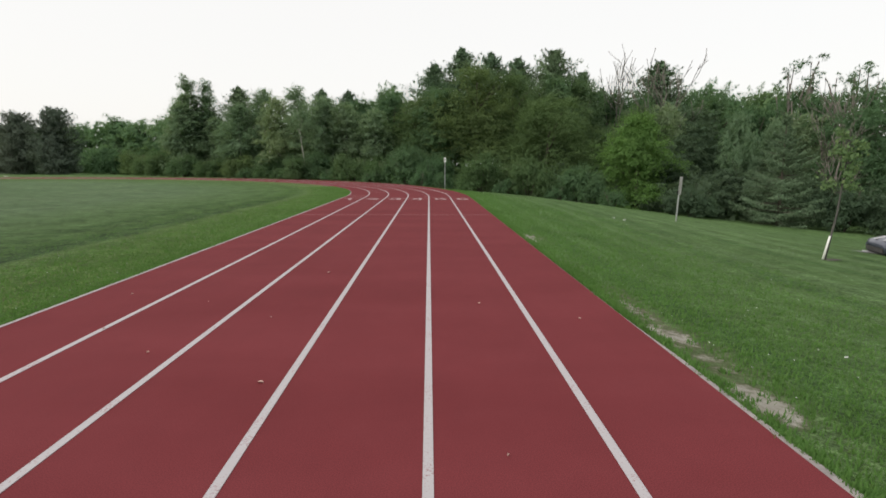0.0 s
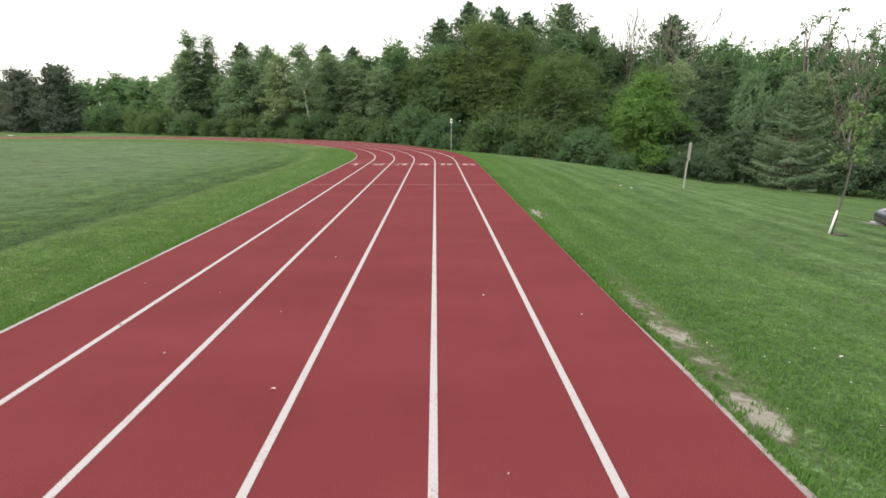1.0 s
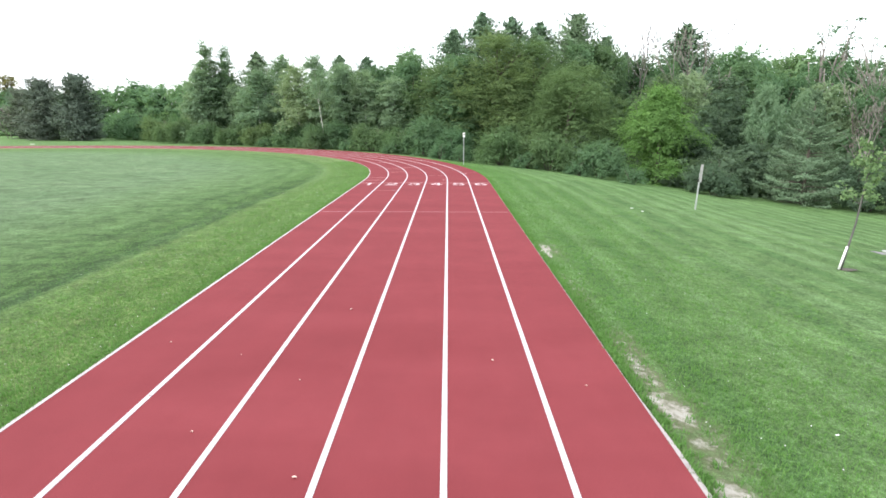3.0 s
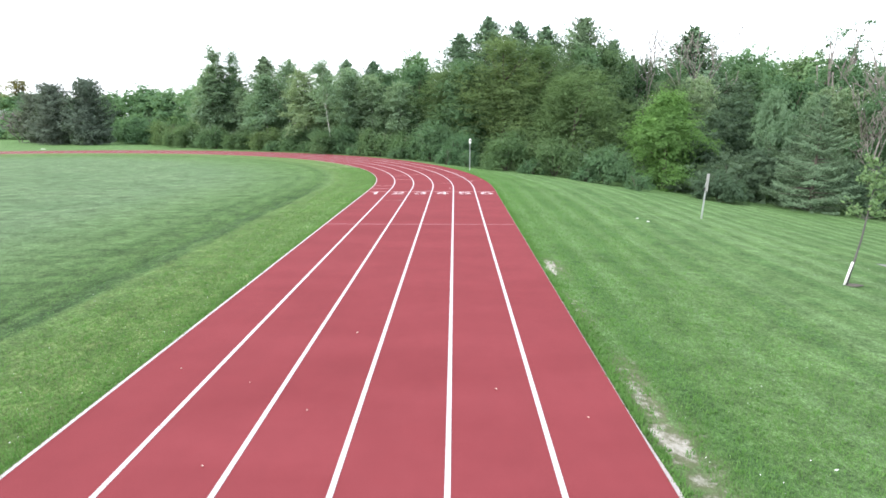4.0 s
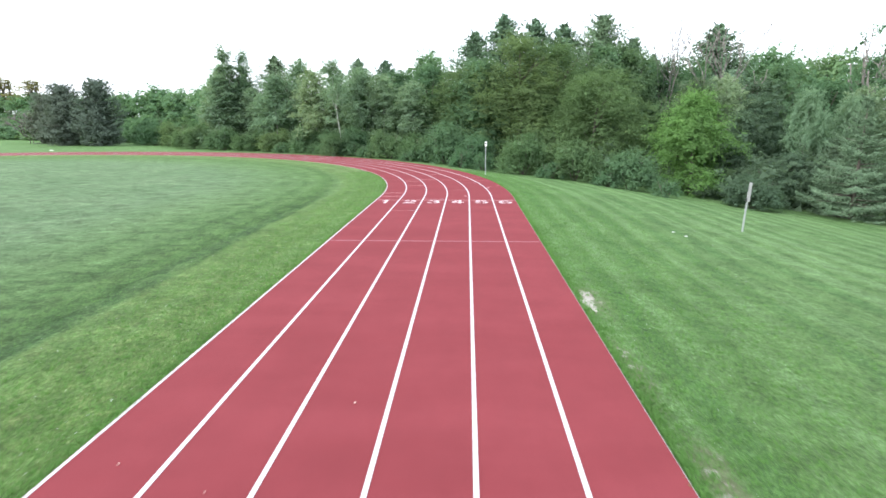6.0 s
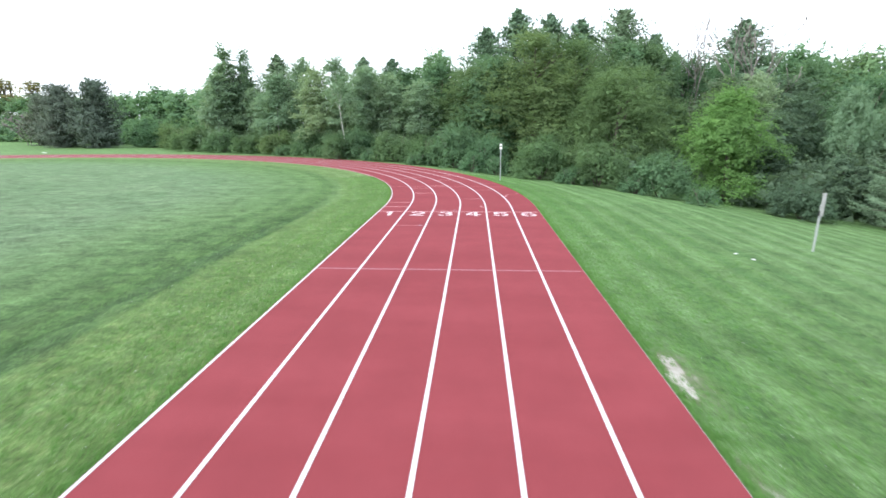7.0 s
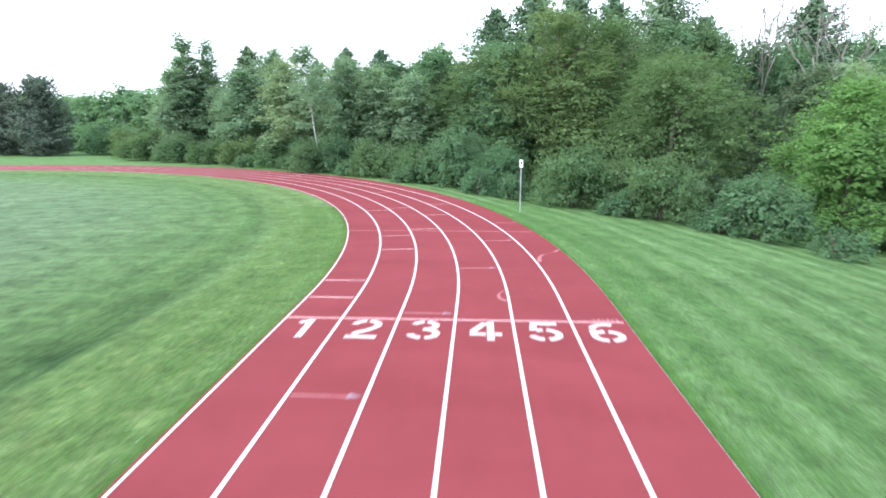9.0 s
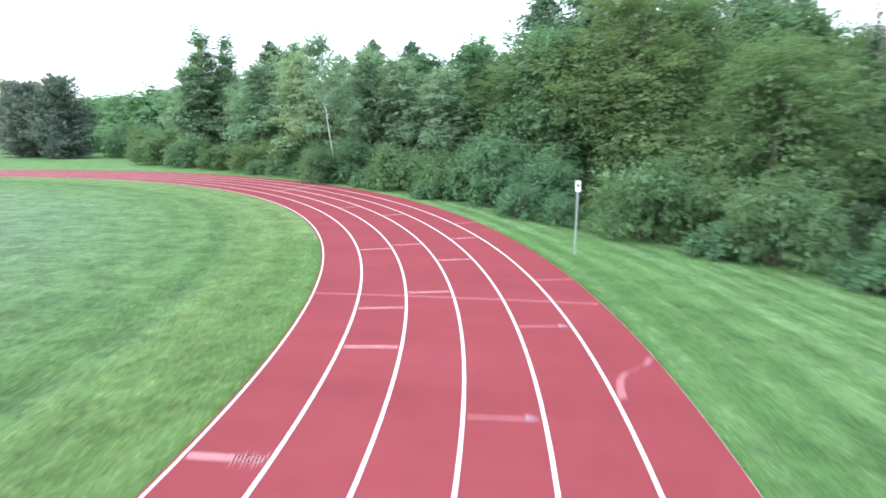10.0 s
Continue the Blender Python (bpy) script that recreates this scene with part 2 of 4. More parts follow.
def leaf_material(name, dark, light, accent, translucent=0.45, scale=0.35):
    m, n, l, b = material(name)
    isl = n.new("ShaderNodeNewGeometry").outputs["Random Per Island"]
    p = position(n)
    big = tex_noise(n, l, p, scale, 3)
    col = ramp(n, l, isl, [(0.0, tuple(0.6 * d + 0.4 * e for d, e in zip(dark, light))), (0.85, light), (1.0, tuple(0.5 * (d + e) for d, e in zip(light, accent)))])
    col = mix(n, l, ramp(n, l, big, [(0.4, 0.0), (0.7, 0.6)]), col, tuple(0.6 * c for c in light))
    obj = n.new("ShaderNodeObjectInfo").outputs["Random"]
    col = mix(n, l, 0.8, col, ramp(n, l, obj, [(0.0, (0.82, 0.88, 0.85)), (0.5, (1.0, 1.0, 1.0)), (1.0, (1.18, 1.06, 0.95))]), 'MULTIPLY')
    l.new(col, b.inputs["Base Color"])
    b.inputs["Roughness"].default_value = 0.7
    b.inputs["Specular IOR Level"].default_value = 0.07
    t = n.new("ShaderNodeBsdfTranslucent")
    l.new(mix(n, l, 1.0, col, (1.35, 1.32, 0.95), 'MULTIPLY'), t.inputs["Color"])
    ms = n.new("ShaderNodeMixShader")
    ms.inputs[0].default_value = translucent
    l.new(b.outputs[0], ms.inputs[1])
    l.new(t.outputs[0], ms.inputs[2])
    l.new(ms.outputs[0], n["Material Output"].inputs["Surface"])
    return m


def rough_material(name, c1, c2, scale, rough=0.8, metal=0.0, bump_d=0.01, sx=1.0, sz=1.0):
    m, n, l, b = material(name)
    p = stretched(n, l, n.new("ShaderNodeTexCoord").outputs["Object"], sx, sx, sz)
    a = tex_noise(n, l, p, scale, 5, 0.6)
    c = tex_noise(n, l, p, scale * 7, 3, 0.6)
    col = ramp(n, l, a, [(0.3, c1), (0.7, c2)])
    col = mix(n, l, 0.5, col, ramp(n, l, c, [(0.3, 0.75), (0.7, 1.15)]), 'MULTIPLY')
    l.new(col, b.inputs["Base Color"])
    b.inputs["Roughness"].default_value, b.inputs["Metallic"].default_value = rough, metal
    bump(n, l, c, 0.5, bump_d, b)
    return m


M_RUBBER = rubber_material()
M_LINE = paint_material("white_line_paint", (0.44, 0.420, 0.445), 0.28)
M_NUMBER = paint_material("white_number_paint", (0.50, 0.405, 0.42), 0.34)
M_FADED = paint_material("faded_pink_paint", (0.45, 0.245, 0.255), 0.40)
M_FAINT = paint_material("rubbed_pink_paint", (0.30, 0.105, 0.120), 0.50)
M_DULL = paint_material("dull_mauve_paint", (0.240, 0.100, 0.122), 0.35)
M_BLUE = paint_material("blue_grey_paint", (0.215, 0.145, 0.19), 0.35)
M_SMEAR = paint_material("smeared_pink_paint", (0.25, 0.078, 0.090), 0.36)
M_LAWN = lawn_material()
M_BLADE = leaf_material("grass_blades", (0.052, 0.138, 0.038), (0.110, 0.240, 0.070), (0.19, 0.265, 0.12), 0.35, 0.5)
M_ASPHALT = rough_material("old_asphalt_edge", (0.22, 0.20, 0.20), (0.36, 0.33, 0.33), 6.0)
M_PAVING = rough_material("light_grey_paving", (0.16, 0.165, 0.16), (0.23, 0.235, 0.23), 3.0)
M_BARK = rough_material("grey_brown_bark", (0.055, 0.045, 0.036), (0.13, 0.11, 0.09), 3.0, 0.9, 0, 0.03, 1.0, 0.25)
M_GREYBARK = rough_material("smooth_grey_bark", (0.05, 0.05, 0.046), (0.10, 0.10, 0.09), 5.0, 0.85, 0, 0.01, 1.0, 0.3)
M_DEADWOOD = rough_material("bleached_dead_wood", (0.11, 0.10, 0.09), (0.24, 0.22, 0.20), 3.0, 0.9, 0, 0.02, 1.0, 0.3)
M_BIRCH = rough_material("white_birch_bark", (0.30, 0.30, 0.28), (0.60, 0.59, 0.56), 4.0, 0.7, 0, 0.01, 1.0, 2.0)
M_GALV = rough_material("galvanised_steel", (0.38, 0.40, 0.40), (0.52, 0.54, 0.54), 8.0, 0.45, 0.7, 0.002)
M_WHITE = rough_material("white_plastic", (0.66, 0.68, 0.66), (0.78, 0.80, 0.78), 5.0, 0.5, 0, 0.001)
M_GREYWOOD = rough_material("weathered_grey_board", (0.23, 0.235, 0.23), (0.34, 0.345, 0.34), 6.0, 0.85, 0, 0.004, 1.0, 0.15)
M_DARK = rough_material("dark_print", (0.03, 0.03, 0.03), (0.06, 0.06, 0.06), 5.0)
M_DRYLEAF = rough_material("dry_leaf", (0.50, 0.33, 0.29), (0.68, 0.52, 0.46), 20.0)
M_SOIL = rough_material("dark_soil", (0.03, 0.028, 0.02), (0.07, 0.06, 0.04), 12.0)

L_WOOD = leaf_material("woodland_leaves", (0.072, 0.140, 0.078), (0.112, 0.205, 0.111), (0.157, 0.244, 0.132))
L_OLIVE = leaf_material("olive_green_leaves", (0.088, 0.149, 0.069), (0.135, 0.213, 0.097), (0.185, 0.248, 0.113))
L_MAPLE = leaf_material("bright_maple_leaves", (0.100, 0.201, 0.068), (0.148, 0.276, 0.090), (0.187, 0.307, 0.108))
L_FAR = leaf_material("far_green_leaves", (0.106, 0.194, 0.106), (0.152, 0.267, 0.145), (0.193, 0.305, 0.165))
L_ASPEN = leaf_material("grey_green_aspen_leaves", (0.144, 0.232, 0.147), (0.209, 0.315, 0.206), (0.268, 0.360, 0.237))
L_SHRUB = leaf_material("blue_green_shrub_leaves", (0.080, 0.143, 0.071), (0.122, 0.202, 0.098), (0.163, 0.239, 0.118))
L_PINE = leaf_material("dark_pine_needles", (0.095, 0.163, 0.106), (0.144, 0.232, 0.145), (0.192, 0.275, 0.179), 0.2)
# blue-green leaves darkened to paint in the shade of the wood's hollows
L_SHADED = leaf_material("shade_darkened_blue_green_leaves", (0.067, 0.112, 0.073), (0.099, 0.158, 0.102), (0.131, 0.196, 0.124))
L_DUSK = leaf_material("dull_brownish_pine_needles", (0.088, 0.117, 0.095), (0.127, 0.167, 0.132), (0.161, 0.204, 0.163), 0.2)
L_SPRUCE = leaf_material("blue_spruce_needles", (0.085, 0.156, 0.103), (0.132, 0.219, 0.146), (0.180, 0.270, 0.187), 0.2)
L_SILVER = leaf_material("silver_grey_leaves", (0.13, 0.17, 0.13), (0.19, 0.24, 0.19), (0.24, 0.28, 0.22))
# warm evening sunlight is put into this leaf colour
L_SUNLIT = leaf_material("evening_lit_tawny_leaves", (0.16, 0.17, 0.08), (0.25, 0.24, 0.11), (0.36, 0.30, 0.15))
L_SAPLING = leaf_material("yellow_green_young_leaves", (0.096, 0.166, 0.079), (0.172, 0.282, 0.141), (0.274, 0.331, 0.159), 0.4)


# ---- mesh tools ----
def raw_mesh(name, verts, faces):
    """A mesh from arrays: verts (n, 3), faces (m, 3) or (m, 4)."""
    me = bpy.data.meshes.new(name)
    verts, faces = np.asarray(verts, np.float32), np.asarray(faces, np.int32)
    k = faces.shape[1]
    me.vertices.add(len(verts))
    me.vertices.foreach_set("co", verts.ravel())
    me.loops.add(faces.size)
    me.loops.foreach_set("vertex_index", faces.ravel())
    me.polygons.add(len(faces))
    me.polygons.foreach_set("loop_start", np.arange(0, faces.size, k, dtype=np.int32))
    me.update(calc_edges=True)
    return me


def put(name, me, mat, parent=None, label=""):
    ob = new(name, me)
    if mat is not None:
        me.materials.append(mat)
    if parent is not None:
        ob.parent = parent
    return tagged(ob, label)


def part(name, bm, mat, parent=None, label=""):
    me = bpy.data.meshes.new(name)
    bm.to_mesh(me)
    bm.free()
    return put(name, me, mat, parent, label)


def box(bm, x0, x1, y0, y1, z0, z1, bevel=0.0, m=None):
    made = bmesh.ops.create_cube(bm, size=1.0)["verts"]
    bmesh.ops.scale(bm, vec=(x1 - x0, y1 - y0, z1 - z0), verts=made)
    bmesh.ops.translate(bm, vec=((x0 + x1) / 2, (y0 + y1) / 2, (z0 + z1) / 2), verts=made)
    if bevel:
        edges = list({e for v in made for e in v.link_edges})
        made = list({v for f in bmesh.ops.bevel(bm, geom=edges, offset=bevel, segments=2, affect='EDGES')["faces"] for v in f.verts})
    if m is not None:
        bmesh.ops.transform(bm, matrix=m, verts=made)
    return bm


def tube(bm, pts, radii, seg=7):
    """A tapered limb through pts."""
    rings = []
    for i, (p, r) in enumerate(zip(pts, radii)):
        d = (Vector(pts[min(i + 1, len(pts) - 1)]) - Vector(pts[max(i - 1, 0)])).normalized()
        u = d.cross(Vector((0.31, 0.95, 0.05))).normalized()
        v = d.cross(u)
        rings.append([bm.verts.new(Vector(p) + (u * math.cos(a) + v * math.sin(a)) * r) for a in [k * 2 * math.pi / seg for k in range(seg)]])
    for a, b in zip(rings, rings[1:]):
        for k in range(seg):
            bm.faces.new((a[k], a[(k + 1) % seg], b[(k + 1) % seg], b[k]))
    bm.faces.new(rings[-1])
    bm.faces.new(list(reversed(rings[0])))
    for f in bm.faces:
        f.smooth = True
    return bm


def at_track(s, u):
    """Plan place at s metres outside the inner line; u <= 0 is metres before the bend, u > 0 degrees round it."""
    if u <= 0:
        return CX + R0 + s, CY + u
    a = radians(u)
    return CX + (R0 + s) * math.cos(a), CY + (R0 + s) * math.sin(a)


def strip(s0, s1, z_top, z_bottom, u0=-90.0, u1=180.0, tail=90.0, grown=0.0):
    """A slab along the track between two offsets, with the far straight as tail; grown: how much turf hides of the near straight's inner edge."""
    us = [u0] if u0 < 0 else []
    if u0 < 0:
        us += [v for v in np.arange(math.ceil(u0 / 6) * 6, 0.1, 6) if u0 < v <= 0]
    us += [v for v in np.arange(max(u0, 0) + (0.0 if u0 >= 0 else 1.0), u1 + 0.01, 1.0)]
    path = [(at_track(s0 + grown * (1 - float(smooth((u + 16) / 10))), u), at_track(s1, u)) for u in us]
    if tail:
        path.append(((CX - R0 - s0, CY - tail), (CX - R0 - s1, CY - tail)))
    bm = bmesh.new()
    rows = [[bm.verts.new((*a, z_bottom)), bm.verts.new((*a, z_top)), bm.verts.new((*b, z_top)), bm.verts.new((*b, z_bottom))] for a, b in path]
    for p, q in zip(rows, rows[1:]):
        for k in range(3):
            bm.faces.new((p[k], q[k], q[k + 1], p[k + 1]))
    bmesh.ops.recalc_face_normals(bm, faces=bm.faces)
    return bm


# ---- ground ----
def spaced(lo, a, b, hi, step):
    mid = list(np.arange(a, b + 1e-6, step))
    left, right, d = [], [], step
    v = a
    while v > lo:
        d *= 1.25
        v -= d
        left.append(v)
    v, d = b, step
    while v < hi:
        d *= 1.25
        v += d
        right.append(v)
    return np.array(list(reversed(left)) + mid + right)


def build_ground():
    xs, ys = spaced(-2500, -16, 24, 2500, 0.6), spaced(-2500, 0, 60, 2500, 0.6)
    gx, gy = np.meshgrid(xs, ys, indexing="ij")
    gz = ground_z(gx, gy)
    n, m = gx.shape
    i = np.arange(n * m).reshape(n, m)
    faces = np.stack([i[:-1, :-1], i[1:, :-1], i[1:, 1:], i[:-1, 1:]], -1).reshape(-1, 4)
    me = raw_mesh("ground", np.stack([gx, gy, gz], -1).reshape(-1, 3), faces)
    for p in me.polygons:
        p.use_smooth = True
    return tagged(put("ground", me, M_LAWN), "mown green lawn with worn sandy spots beside the track", "lawn", kind="structure")


ground = build_ground()

# ---- track and its markings ----
track = tagged(part("running_track", strip(-0.065, 6.38, 0.0, -0.14, grown=0.04), M_RUBBER), "red rubber running track curving round a lawn", "running track", kind="structure")
def rim():
    """The asphalt base that shows beside the rubber, widest where the turf is worn."""
    bm = bmesh.new()
    prev = None
    for u in [*np.arange(-90, 0, 0.5), *np.arange(0.5, 180, 1.0)]:
        y = CY + u if u <= 0 else 99
        w = 0.012 + 0.075 * float(smooth((9.0 - y) / 3.5)) * (0.75 + 0.25 * math.sin(u * 2.3))
        a, b = at_track(6.375, u), at_track(6.38 + w, u)
        row = [bm.verts.new((*a, -0.004)), bm.verts.new((*b, -0.007)), bm.verts.new((*b, -0.16))]
        if prev:
            for k in range(2):
                bm.faces.new((prev[k], row[k], row[k + 1], prev[k + 1]))
        prev = row
    bmesh.ops.recalc_face_normals(bm, faces=bm.faces)
    return bm


edging = tagged(part("track_edging", rim(), M_ASPHALT), "worn grey asphalt rim along the track", "edging", kind="structure")
for i in range(6):
    part("lane_line", strip(i * LANE - (0.029 if i else 0.016), i * LANE + 0.029, 0.004, 0.0005), M_LINE, track, "white painted lane line")


def mark(name, s0, s1, u, width, mat, label, skew=0.0):
    """A painted bar across the track from s0 to s1, a little curved into the bend; skew: metres or degrees of turn along it."""
    bm = bmesh.new()
    k = 8
    rows = []
    for j in range(k + 1):
        s, w = s0 + (s1 - s0) * j / k, u + skew * j / k
        x, y = at_track(s, w)
        x2, y2 = at_track(s, w + (width if w <= 0 else math.degrees(width / R0)))
        rows.append([bm.verts.new((x, y, 0.0028)), bm.verts.new((x2, y2, 0.0028))])
    for p, q in zip(rows, rows[1:]):
        bm.faces.new((p[0], q[0], q[1], p[1]))
    return part(name, bm, mat, track, label)


mark("start_line", 0.03, 6.32, -1.27, 0.075, M_FADED, "faded pink line across all lanes", 0.09)
mark("cross_line", 0.03, 6.32, -10.30, 0.06, M_DULL, "dull mauve line across all lanes", 0.03)
mark("cross_line", 0.05, 6.30, 13.2, 0.05, M_FAINT, "rubbed pink line across all lanes", -1.9)
mark("cross_line", 2.20, 6.30, 49.3, 0.10, M_FADED, "faded pink line across the lanes", 3.2)
TICKS = [(0, 2.30, 0.07), (0, 0.08, 0.07), (1, 7.82, 0.06), (1, 11.25, 0.05), (2, 12.97, 0.06), (1, 20.66, 0.06), (2, 21.4, 0.06), (3, 17.78, 0.06),
         (4, 22.32, 0.06), (3, 31.1, 0.07), (5, 26.65, 0.07), (2, 35.8, 0.06), (5, 14.15, 0.05)]
for lane, u, w in TICKS:
    mark("relay_mark", lane * LANE + 0.06, lane * LANE + LANE - 0.06, u, w, M_FADED if lane != 5 else M_FAINT, "faded pink bar across one lane")
for lane, u in ((1, -4.36), (2, -0.86), (3, 4.17), (4, 9.36)):
    bar = mark("relay_mark", lane * LANE + 0.06, lane * LANE + LANE - 0.14, u, 0.05, M_FAINT, "rubbed pink bar ending in a blue arrowhead")
    bm = bmesh.new()
    tip = at_track(lane * LANE + LANE - 0.05, u + (0.03 if u <= 0 else 0.05))
    b1, b2 = at_track(lane * LANE + LANE - 0.26, u - (0.03 if u <= 0 else 0.05)), at_track(lane * LANE + LANE - 0.24, u + (0.12 if u <= 0 else 0.2))
    bm.faces.new([bm.verts.new((*p, 0.0034)) for p in (tip, b2, b1)])
    part("arrowhead", bm, M_BLUE, track, "blue grey painted arrowhead")


def smear(points, width, mat, label):
    bm = bmesh.new()
    prev = None
    for j, (s, u) in enumerate(points):
        a, c = at_track(s - width / 2, u), at_track(s + width / 2, u + 0.1)
        row = (bm.verts.new((*a, 0.0026)), bm.verts.new((*c, 0.0026)))
        if prev:
            bm.faces.new((prev[0], row[0], row[1], prev[1]))
        prev = row
    return part("paint_smear", bm, mat, track, label)


smear([(5.45, 5.1), (5.50, 5.6), (5.58, 6.0), (5.72, 6.35), (5.95, 6.6), (6.15, 6.8), (6.30, 7.2)], 0.13, M_SMEAR, "curved smear of pale paint")
smear([(4.22, 0.02), (4.10, 0.25), (4.07, 0.55), (4.11, 0.85), (4.22, 1.15)], 0.07, M_SMEAR, "curved smear of pale paint")

# unreadable writing on the first bar of the inner lane
for j in range(9):
    mark("writing_bar", 0.62 + j * 0.045, 0.645 + j * 0.045, 2.12 + 0.05 * (j % 3), 0.22 - 0.04 * (j % 2), M_SMEAR, "short rubbed paint bar")

for j in range(6):
    mark("writing_bar", 5.78 + j * 0.085, 5.83 + j * 0.085, -1.10, 0.10 + 0.03 * (j % 2), M_SMEAR, "short rubbed paint bar")

# stencilled lane numbers: strokes on a grid 0..1 wide and 0..1.5 high
ARC = lambda cx, cy, rx, ry, a0, a1, k=9: [(cx + rx * math.cos(radians(a0 + (a1 - a0) * j / k)), cy + ry * math.sin(radians(a0 + (a1 - a0) * j / k))) for j in range(k + 1)]
DIGITS = {
    1: [[(0.20, 1.18), (0.50, 1.40)], [(0.50, 1.48), (0.50, 0.02)]],
    2: [ARC(0.5, 1.07, 0.36, 0.33, 175, 98), [*ARC(0.5, 1.07, 0.36, 0.33, 82, -25), (0.62, 0.66), (0.22, 0.34)], [(0.05, 0.12), (0.95, 0.12)]],
    3: [ARC(0.5, 1.09, 0.33, 0.30, 165, 98), [*ARC(0.5, 1.09, 0.33, 0.30, 82, -75)], [(0.46, 0.78), (0.66, 0.78)], ARC(0.5, 0.44, 0.38, 0.33, 75, -80), ARC(0.5, 0.44, 0.38, 0.33, -98, -170)],
    4: [[(0.68, 1.48), (0.68, 0.02)], [(0.52, 1.36), (0.14, 0.62)], [(0.08, 0.46), (0.55, 0.46)], [(0.80, 0.46), (1.0, 0.46)]],
    5: [[(0.12, 1.38), (0.90, 1.38)], [(0.20, 1.28), (0.16, 0.82)], ARC(0.48, 0.50, 0.40, 0.37, 128, 96), ARC(0.48, 0.50, 0.40, 0.37, 80, -80), ARC(0.48, 0.50, 0.40, 0.37, -98, -165)],
    6: [ARC(0.56, 0.95, 0.42, 0.44, 60, 170), [(0.14, 0.92), (0.12, 0.55)], ARC(0.5, 0.46, 0.38, 0.34, 172, 262), ARC(0.5, 0.46, 0.38, 0.34, 280, 440), ARC(0.5, 0.46, 0.38, 0.34, 98, 140)],
}


def lane_number(k):
    bm = bmesh.new()
    wide, x0, y0, half = 0.61, CX + R0 + (k - 0.5) * LANE - 0.30, 28.93 + 0.018 * k, 0.105
    for level, line in enumerate(DIGITS[k]):
        pts = [Vector((px, py)) for px, py in line]
        rows = []
        for j, p in enumerate(pts):
            d = (pts[min(j + 1, len(pts) - 1)] - pts[max(j - 1, 0)]).normalized()
            nrm = Vector((-d.y, d.x)) * half
            rows.append([bm.verts.new((x0 + (p + q).x * wide, y0 + (p + q).y * 0.63, 0.0036 + 0.0012 * level)) for q in (nrm, -nrm)])
        for a, b in zip(rows, rows[1:]):
            bm.faces.new((a[0], a[1], b[1], b[0]))
    bmesh.ops.recalc_face_normals(bm, faces=bm.faces)
    return part("lane_number", bm, M_NUMBER, track, f"white stencilled number {k}")


for k in range(1, 7):
    lane_number(k)


# ---- plants ----
def leaves(centres, normals, size, r, aspect=0.55, corners=3):
    """Small leaves at centres facing normals, three- or four-cornered: arrays for raw_mesh."""
    n = len(centres)
    t = r.normal(size=(n, 3))
    t -= normals * (t * normals).sum(1, keepdims=True)
    t /= np.linalg.norm(t, axis=1, keepdims=True) + 1e-9
    b = np.cross(normals, t)
    sz = (size * r.uniform(0.6, 1.35, n))[:, None]
    fold = normals * sz * 0.18
    if corners == 3:
        v = np.stack([centres - t * sz, centres + (t * 0.5 + b * aspect * 1.35) * sz + fold, centres + (t * 0.7 - b * aspect * 1.35) * sz], 1)
        return v.reshape(-1, 3), np.arange(3 * n).reshape(n, 3)
    v = np.stack([centres - t * sz, centres + b * sz * aspect + fold, centres + t * sz, centres - b * sz * aspect + fold], 1)
    return v.reshape(-1, 3), np.arange(4 * n).reshape(n, 4)


def unit(v):
    return v / (np.linalg.norm(v, axis=1, keepdims=True) + 1e-9)


def spray(r, c, out, d, ln, per, droop, flat):
    """Leaf places and normals of flat, tapering sprays: at c, pointing along out, ln long, per leaves each; d: away from the crown."""
    i = np.repeat(np.arange(len(c)), per)
    side = unit(np.cross(out, np.array([0.02, 0.01, 1.0])))
    up = np.cross(side, out)
    t = r.beta(1.5, 1.5, len(i)) * 1.3 - 0.6
    a = np.clip(r.normal(size=len(i)), -1.9, 1.9) * 0.27 * np.clip(0.85 - 0.8 * t, 0.12, 1.2)
    b = np.clip(r.normal(size=len(i)), -1.9, 1.9) * flat - droop * np.maximum(t + 0.2, 0) ** 2
    q = ln[i][:, None]
    p = c[i] + q * (out[i] * t[:, None] + side[i] * a[:, None] + up[i] * b[:, None])
    nrm = up[i] * 0.75 + out[i] * 0.3 + d[i] * 0.4 + side[i] * a[:, None] + r.normal(size=(len(i), 3)) * 0.45
    return p, unit(nrm)


def sprays(r, lobes, n, per, length, droop=0.25, lift=0.1, flat=0.10, low=-0.5, main=0.35, inner=0.60):
    """Foliage in sprays that point outward over ellipsoid lobes (x, y, z, rx, ry, rz)."""
    lobes = np.array(lobes)
    area = lobes[:, 3] * lobes[:, 5] + 0.05
    area[0] *= main
    pick = r.choice(len(lobes), n, p=area / area.sum())
    d = unit(r.normal(size=(n, 3)))
    d[:, 2] = np.where(d[:, 2] < low, -d[:, 2], d[:, 2])
    depth = inner + (1.10 - inner) * r.uniform(0, 1, (n, 1)) ** 0.6
    c = lobes[pick, :3] + d * lobes[pick, 3:] * depth
    out = d * np.array([1.0, 1.0, 0.5]) + r.normal(size=(n, 3)) * 0.30
    out[:, 2] += lift
    return spray(r, c, unit(out), d, length * np.exp(np.clip(r.normal(size=n), -2, 1.3) * 0.40), per, droop, flat)


def fitted(v, h, w):
    """Scales a crown so that it reaches just h high and w wide."""
    top = np.percentile(v[:, 2], 99.3)
    half = np.percentile(np.hypot(v[:, 0], v[:, 1]), 97.5)
    return v * np.array([w / 2 / half, w / 2 / half, h / top])


